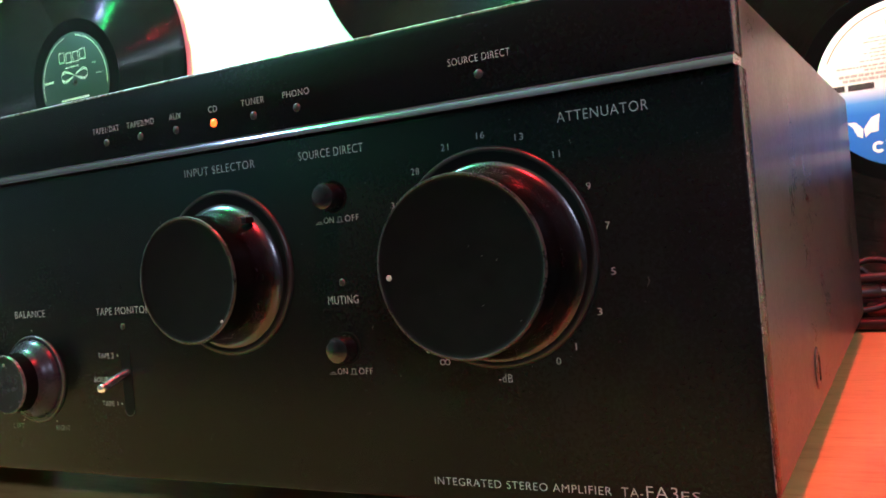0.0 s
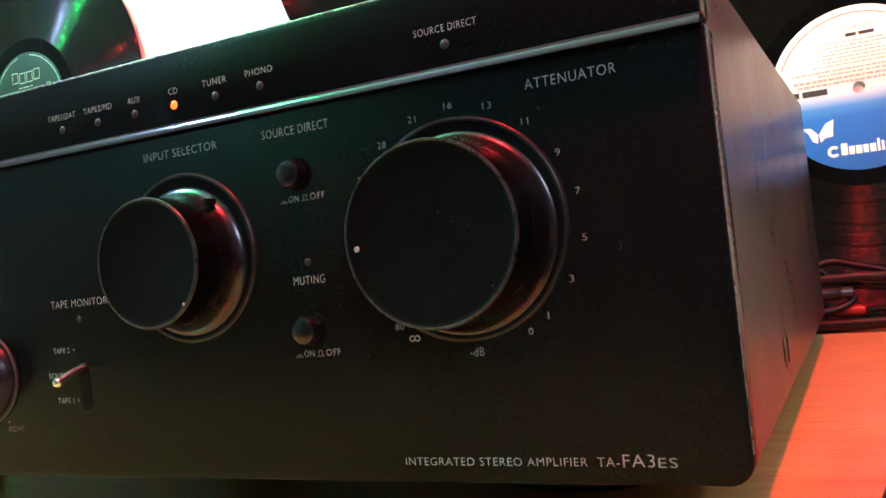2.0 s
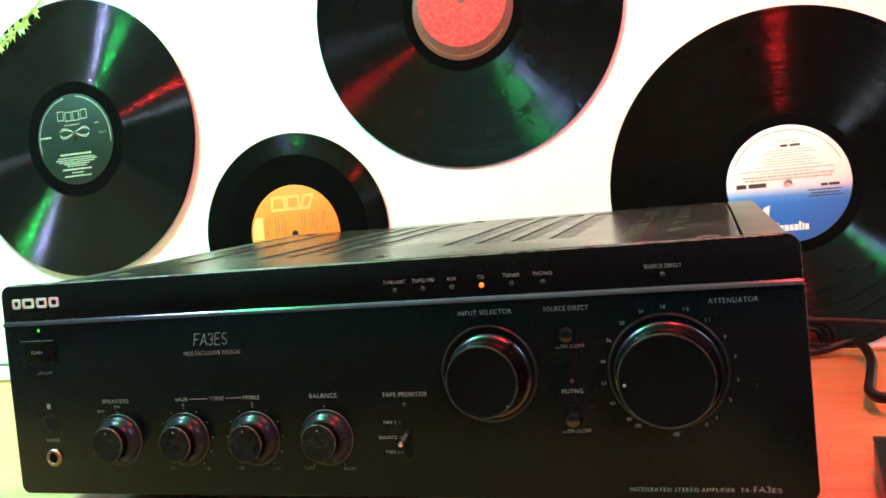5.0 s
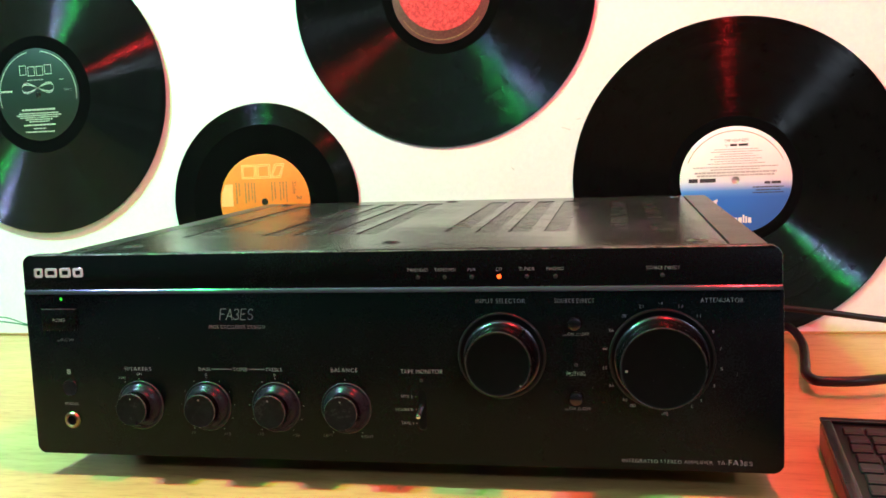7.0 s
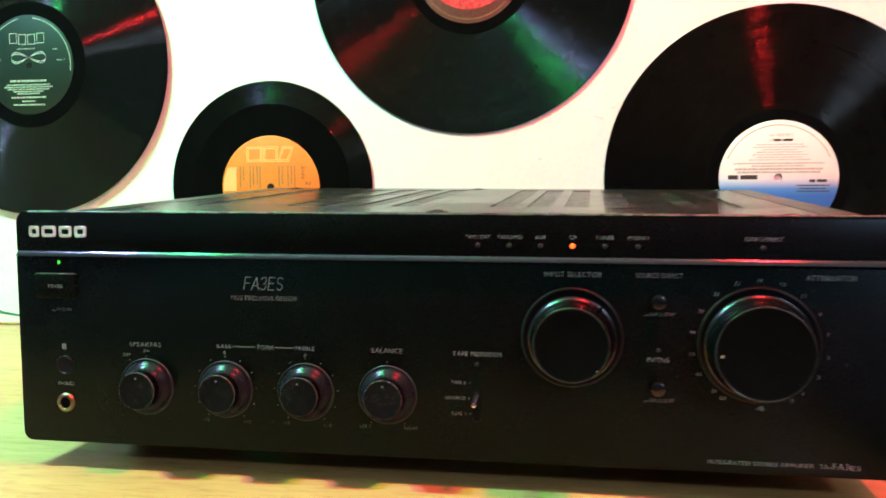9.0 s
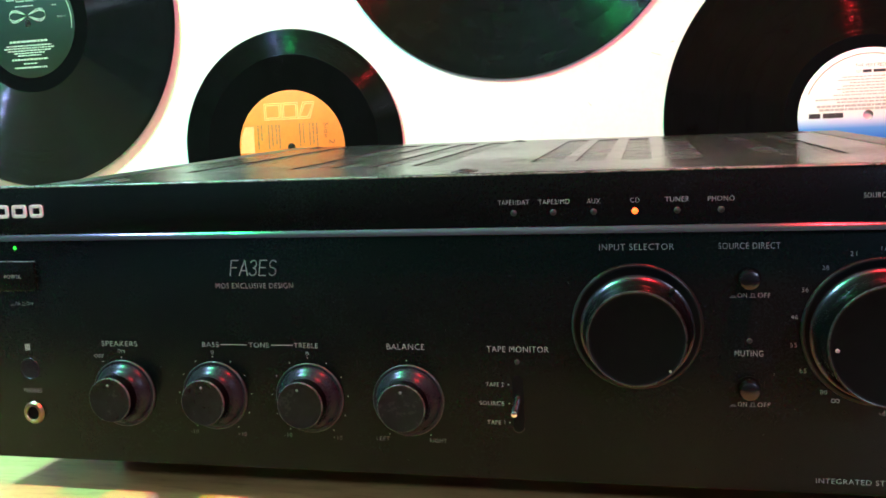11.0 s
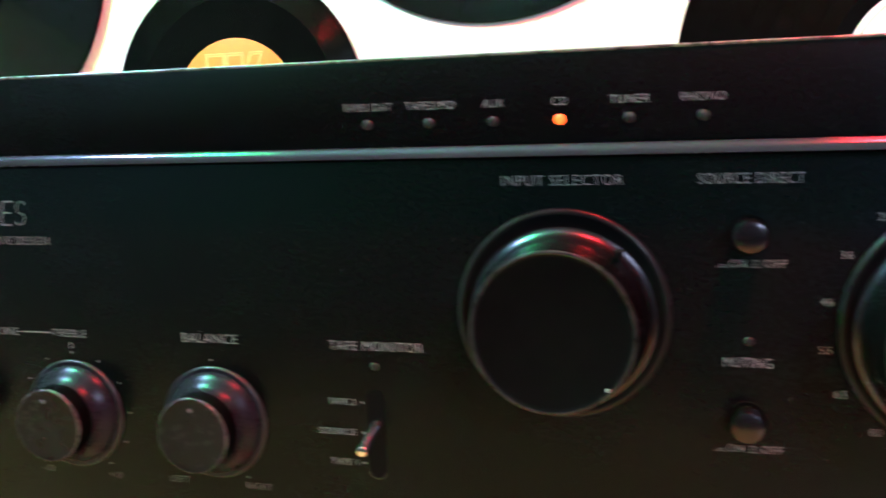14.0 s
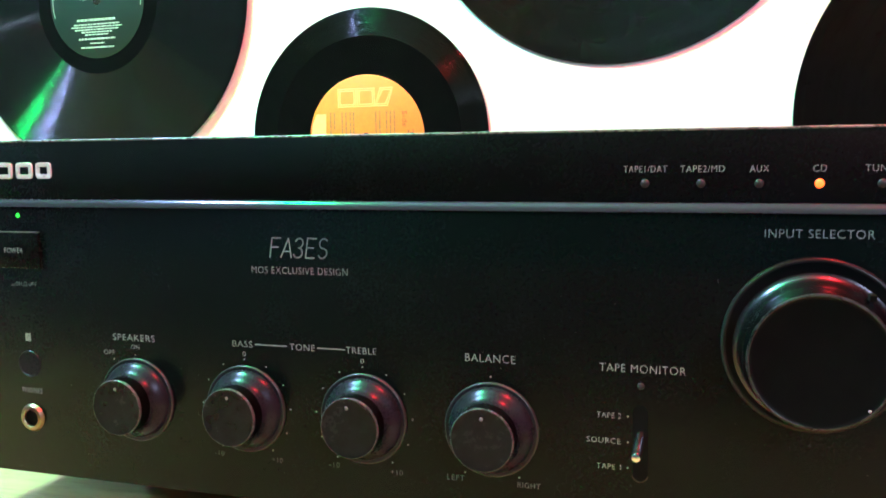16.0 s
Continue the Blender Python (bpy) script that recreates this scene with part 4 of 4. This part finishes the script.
ink("small_print", text_lines([(0.0155, 0.020, 0.0008), (0.0100, 0.008, 0.0013), (0.0055, 0.0, 0.001)], 0.0385, 0, 3)[:2] + text_lines([(0.0052, 0.0145, 0.0020)], -0.0395, 0, 4) + text_lines([(0.0165, 0.020, 0.0009)], -0.002, 0, 9) + text_lines([(-0.0165, 0.042, 0.0021), (-0.0205, 0.050, 0.0013), (-0.0228, 0.056, 0.0013), (-0.0251, 0.048, 0.0013), (-0.0274, 0.034, 0.0013), (-0.0297, 0.026, 0.0013), (-0.0335, 0.040, 0.0017), (-0.0375, 0.016, 0.0012), (-0.0412, 0.036, 0.0015)], -0.001, 0, 5), INK_CREAM, lab, "rows of small cream print")

# small disc, orange label
rec, hole = record("vinyl_record", (-0.0234, DY, 0.1438), 0.1056, 0.0515, 0.0830, 0, 0, "small black record with a bright orange label on the wall", VINYL_DULL, ())
lab = paper(rec, PAPER_ORANGE, 0.0515, hole, "bright orange paper label")
nail(rec)


def frame_outline(x0, x1, y0, y1, lean, w=0.0007):
    """Two nested outlines of one leaning block."""
    out = []
    for d in (0.0, 0.0016):
        bm = bmesh.new()
        loops = []
        for e in (d - w / 2, d + w / 2):
            loops.append([bm.verts.new((x, y, 0.00066)) for x, y in ((x0 + e, y0 + e), (x1 - e, y0 + e), (x1 - e + lean, y1 - e), (x0 + e + lean, y1 - e))])
        for i in range(4):
            bm.faces.new((loops[0][i], loops[0][(i + 1) % 4], loops[1][(i + 1) % 4], loops[1][i]))
        out.append(bm)
    return out


for fx0, fx1, slant in ((-0.0245, -0.0085, 0.0), (-0.0070, 0.0080, 0.0), (0.0085, 0.0195, 0.0050)):
    ink("maker_mark", frame_outline(fx0, fx1, 0.0255, 0.0400, slant), INK_PALE, lab, "pale outlined maker's mark as plain shapes")
ink("pale_patch", [flat_poly(pose(0, 0, 0.00060), ((-0.0505, -0.004), (-0.0365, -0.004), (-0.0360, 0.0200), (-0.0450, 0.0200), (-0.0490, 0.0110)))], PAPER_CREAM, lab, "pale patch on the label")
part("lettering", letters("Side", pose(0.0345, 0.0140, 0.00062, 0, 0, -90), 0.0130, 0.0042), INK_BLACK, lab, local=True)
part("lettering", letters("2", pose(0.0395, 0.0035, 0.00062, 0, 0, -90), 0.0040, 0.0052), INK_BLACK, lab, local=True)
SIDEWAYS = pose(0, 0, 0, 0, 0, -90)
cols = []
for x, w, seed in ((-0.0320, 0.022, 1), (-0.0285, 0.014, 2), (-0.0215, 0.022, 3), (-0.0180, 0.020, 4), (-0.0140, 0.018, 5), (-0.0110, 0.022, 6), (0.0090, 0.020, 7), (0.0125, 0.018, 8), (0.0185, 0.020, 9), (0.0220, 0.019, 10), (0.0255, 0.022, 11)):
    for bmx in text_lines([(x, w, 0.0013)], 0.0, 0, seed):
        bmx.transform(pose(0, 0.0210 - w / 2, 0, 0, 0, 0) @ SIDEWAYS @ pose(0, 0, 0) )
        cols.append(bmx)
ink("small_print", cols, INK_BROWN, lab, "columns of small brown print")

# red label
rec, hole = record("vinyl_record", (0.1792, DY, 0.3490), 0.1550, 0.0510, 0.0610, 0, 0, "black long-playing record with a red label high on the wall")
lab = paper(rec, PAPER_MAROON, 0.0510, hole, "dull maroon label ring with fine print")
part("red_field", revolve([(hole, 0.0005), (hole, 0.00072), (0.0446, 0.00072), (0.0450, 0.0005)], pose(0, 0.0070, 0), 100), PAPER_RED, lab, "mottled bright red label field", local=True)
ring_print = []
for k in range(46):
    a = 212 + k * 2.5
    ring_print.append(flat_ring(UP, 0, 0, 0.0462, 0.0474, a, a + rng.uniform(0.8, 1.9), 3, 0.0))
ink("small_print", ring_print, INK_BROWN, lab, "ring of fine brown print")

# white and blue label, its edge on the table
rec, hole = record("vinyl_record", (0.4624, DY, 0.1492), 0.1560, 0.0522, 0.0620, 0, 0, "black record with a white and blue label against the wall", VINYL_WORN, (0.12, 0.27, 0.41, 0.55, 0.69, 0.83, 0.93))
lab = paper(rec, PAPER_FADE, 0.0522, hole, "white paper label fading to blue below")
ink("ring_line", [flat_ring(UP, 0, 0, 0.0474, 0.0480, 22, 158, 60)], INK_BROWN, lab)
part("lettering", letters("THE VERY BEST", pose(0.0015, 0.0385, 0.00062), 0.0226, 0.0026), INK_BLACK, lab, local=True)
part("lettering", letters("OF", pose(-0.0074, 0.0340, 0.00062), 0.0032, 0.0022), INK_BLACK, lab, local=True)
ink("name_bars", [flat_bar(UP, a, b, y - h, y + h) for a, b, y, h in ((-0.0045, 0.0018, 0.0340, 0.0011), (0.0032, 0.0120, 0.0340, 0.0011), (-0.0437, -0.0352, 0.0005, 0.0019), (-0.0332, -0.0183, 0.0005, 0.0019))], INK_BLACK, lab, "plain dark bars for a printed name")
ink("small_print", text_lines([(0.0300, 0.041, 0.0008), (0.0277, 0.047, 0.0008), (0.0254, 0.030, 0.0008), (0.0231, 0.040, 0.0008), (0.0208, 0.048, 0.0008), (0.0185, 0.040, 0.0008), (0.0162, 0.053, 0.0008)], 0.001, 0, 6) + text_lines([(0.0130, 0.078, 0.0012), (0.0106, 0.046, 0.0012)], 0.0, 0, 7) + text_lines([(0.0078, 0.076, 0.0018), (0.0050, 0.072, 0.0018)], 0.0, 0, 10), INK_GREY, lab, "rows of small grey print")
ink("code_bars", [flat_bar(UP, 0.0268, 0.0320, -0.0042, -0.0018), flat_bar(UP, 0.0332, 0.0418, -0.0042, -0.0018)] + text_lines([(-0.0072, 0.028, 0.0011), (-0.0100, 0.022, 0.0011), (-0.0125, 0.028, 0.0011)], 0.030, 0, 13), INK_BLACK, lab)
wing = [flat_poly(UP, ((-0.0265, -0.0262), (-0.0305, -0.0215), (-0.0355, -0.0212), (-0.0322, -0.0250), (-0.0300, -0.0305), (-0.0270, -0.0318))), flat_poly(UP, ((-0.0262, -0.0262), (-0.0215, -0.0195), (-0.0165, -0.0178), (-0.0175, -0.0235), (-0.0180, -0.0285), (-0.0225, -0.0290), (-0.0255, -0.0315)))]
ink("winged_mark", wing, INK_WHITE, lab, "white winged maker's mark as plain shapes")
ink("maker_curl", [flat_ring(UP, -0.0185, -0.0385, 0.0018, 0.0037, 40, 320, 16)], INK_WHITE, lab, "white curl of a maker's name")
for x, w, h in ((-0.0142, 0.0038, 0.0075), (-0.0096, 0.0032, 0.0052), (-0.0057, 0.0036, 0.0052), (-0.0014, 0.0030, 0.0052), (0.0024, 0.0034, 0.0052), (0.0066, 0.0016, 0.0078), (0.0090, 0.0016, 0.0062), (0.0114, 0.0030, 0.0052)):
    ink("maker_bar", [flat_bar(UP, x, x + w, -0.0415, -0.0415 + h)], INK_WHITE, lab)

# ---- cables ----


def cable(name, pts, r, mat, label, flat=1.0):
    return tagged(part(name, tube(pts, r, 12, 10, flat), mat, None, smooth=True), label, "cable")


cable("power_cable", [(0.36, 0.395, 0.006), (0.42, 0.394, 0.0035), (0.468, 0.392, 0.004), (0.497, 0.396, 0.010), (0.506, 0.382, 0.011), (0.505, 0.328, 0.009), (0.4945, 0.265, 0.008), (0.4870, 0.222, 0.009), (0.4885, 0.199, 0.010), (0.500, 0.194, 0.0105), (0.518, 0.194, 0.011), (0.540, 0.202, 0.011), (0.60, 0.228, 0.007), (0.72, 0.27, 0.0022), (0.95, 0.36, 0.0022)], 0.0038, CABLE, "thick black power cable lying in a bend on the table")
cable("flat_cable", [(0.40, 0.392, 0.030), (0.45, 0.396, 0.031), (0.49, 0.398, 0.029), (0.54, 0.398, 0.0235), (0.59, 0.40, 0.016), (0.68, 0.40, 0.006), (0.95, 0.40, 0.0012)], 0.0030, CABLE, "thin black lead running along the wall", 0.7)
cable("audio_lead", [(0.38, 0.385, 0.026), (0.418, 0.397, 0.036), (0.426, 0.402, 0.0395), (0.436, 0.404, 0.0415), (0.450, 0.404, 0.038), (0.466, 0.404, 0.033), (0.486, 0.405, 0.022), (0.487, 0.407, 0.008), (0.468, 0.408, 0.0008), (0.430, 0.402, 0.0005), (0.36, 0.39, 0.0005)], 0.0020, CABLE, "looped dark audio lead behind the amplifier")
cable("audio_lead", [(0.38, 0.385, 0.020), (0.424, 0.398, 0.036), (0.434, 0.400, 0.032), (0.450, 0.402, 0.0295), (0.468, 0.403, 0.029), (0.482, 0.404, 0.020), (0.480, 0.405, 0.006), (0.455, 0.406, 0.0005), (0.40, 0.39, 0.0005)], 0.0018, CABLE, "looped dark audio lead behind the amplifier")
cable("audio_lead", [(0.39, 0.380, 0.014), (0.430, 0.392, 0.012), (0.446, 0.398, 0.018), (0.440, 0.404, 0.026), (0.456, 0.404, 0.0245), (0.474, 0.404, 0.0215), (0.478, 0.406, 0.010), (0.462, 0.407, 0.002), (0.42, 0.40, 0.0005)], 0.0021, CABLE, "looped dark audio lead behind the amplifier")
cable("green_wire", [(-0.75, 0.405, 0.034), (-0.50, 0.408, 0.024), (-0.36, 0.410, 0.017), (-0.30, 0.410, 0.010), (-0.18, 0.402, 0.004), (0.02, 0.395, 0.010), (0.10, 0.385, 0.03)], 0.0009, CABLE_GREEN, "thin green wire strung along the wall")
cable("green_wire", [(-0.75, 0.404, 0.028), (-0.50, 0.406, 0.020), (-0.36, 0.409, 0.0225), (-0.31, 0.410, 0.012), (-0.20, 0.404, 0.002), (0.0, 0.398, 0.004), (0.09, 0.386, 0.02)], 0.0007, CABLE_GREEN, "thin green wire strung along the wall")


def plug(at, turn, mat, label):
    t = thing("audio_plug", at, label, "plug", turn=turn)
    I = pose(0, 0, 0, 0, 90, 0)
    part("body", revolve([(0.0, -0.013), (0.0026, -0.0128), (0.0034, -0.010), (0.0040, -0.002), (0.0042, 0.008), (0.0036, 0.009), (0.0, 0.009)], I, 24), mat, t, local=True, smooth=True)
    part("collar", revolve([(0.0034, 0.009), (0.0036, 0.0092), (0.0036, 0.016), (0.0030, 0.0164), (0.0, 0.0164)], I, 24), VENT, t, local=True, smooth=True)
    part("cord", tube([(-0.012, 0, 0), (-0.028, 0.002, 0.0002), (-0.045, 0.004, -0.0003)], 0.0014, 10, 6), CABLE, t, local=True, smooth=True)


plug((0.4400, 0.4000, 0.0110), 165, CABLE_RED, "red audio plug lying behind the amplifier")
plug((0.4300, 0.392, 0.0225), 15, CABLE, "black audio plug dangling behind the amplifier")

# ---- keyboard ----
KT = 6.2
kb = thing("keyboard", (0.4665, 0.0845, TZ), "small black keyboard lying beside the amplifier on the table", "keyboard", turn=-KT)
KW, KD, KH = 0.200, 0.190, 0.0195
part("case", box(0, KW, -KD, 0, 0.0, KH - 0.0022, 0.0025, 3), KEYBASE, kb, "glossy black case", local=True, smooth=True)
for x0, x1, y0, y1 in ((0.0, KW, -0.0075, 0.0), (0.0, KW, -KD, -KD + 0.0075), (0.0, 0.0060, -KD + 0.0075, -0.0075), (KW - 0.0060, KW, -KD + 0.0075, -0.0075)):
    part("rim", box(x0, x1, y0, y1, KH - 0.0022, KH, 0.0008, 2), KEYBASE, kb, "raised glossy rim", local=True, smooth=True)
part("tray", box(0.0060, KW - 0.0060, -KD + 0.0075, -0.0075, KH - 0.0024, KH - 0.0019), KEYBASE, kb, "dark tray under the keys", local=True)
key_mesh = None
for r in range(10):
    for c in range(15):
        kx, ky = 0.0155 + 0.0119 * c + (0.0008 if r % 2 else 0.0), -0.0240 - 0.0152 * r
        if key_mesh is None:
            b = bmesh.new()
            lo = outline(-0.0052, 0.0052, -0.0058, 0.0058, (0.0008,) * 4, 2)
            hi = outline(-0.0046, 0.0046, -0.0036, 0.0050, (0.0008,) * 4, 2)
            bm = loft([[(x, y, 0.0) for x, y in lo], [(x, y, 0.0016) for x, y in lo], [(x, y, 0.0022) for x, y in hi]])
            b.free()
            first = part("key", bm, KEY_PLASTIC, kb, local=True)
            first.location = (kx, ky, KH - 0.0022)
            key_mesh = first.data
        else:
            k = new("key", key_mesh)
            k.parent = kb
            k.location = (kx, ky, KH - 0.0022)

# ---- tinsel garland at the edge of the first record ----
gar = thing("garland", (-0.38, 0.41, 0.40), "yellow-green tinsel garland hanging on the wall", "garland")
spine = [(-0.46, 0.414, 0.352), (-0.42, 0.413, 0.366), (-0.385, 0.413, 0.380), (-0.350, 0.413, 0.398), (-0.322, 0.413, 0.416), (-0.300, 0.413, 0.436), (-0.285, 0.414, 0.470)]
part("wire", tube(spine, 0.0007, 8, 8), TINSEL, gar)
leaves = []
rng = random.Random(8)
for p in smooth_path(spine, 16):
    for k in range(3):
        a, ln = rng.uniform(0, math.tau), rng.uniform(0.006, 0.014)
        d = Vector((math.cos(a), -abs(rng.gauss(0, 0.25)) * 0.3, math.sin(a))) * ln
        s = Vector((-d.z, 0, d.x)).normalized() * 0.0009
        bm = bmesh.new()
        q = p + d * 0.5
        vs = [bm.verts.new(v) for v in (p, q + s, p + d, q - s)]
        t1 = bm.verts.new(q + Vector((0, -0.0006, 0)))
        for i in range(4):
            bm.faces.new((vs[i], vs[(i + 1) % 4], t1))
        leaves.append(bm)
tagged(part("tinsel_strands", join(leaves), TINSEL, gar), kind="stuff")
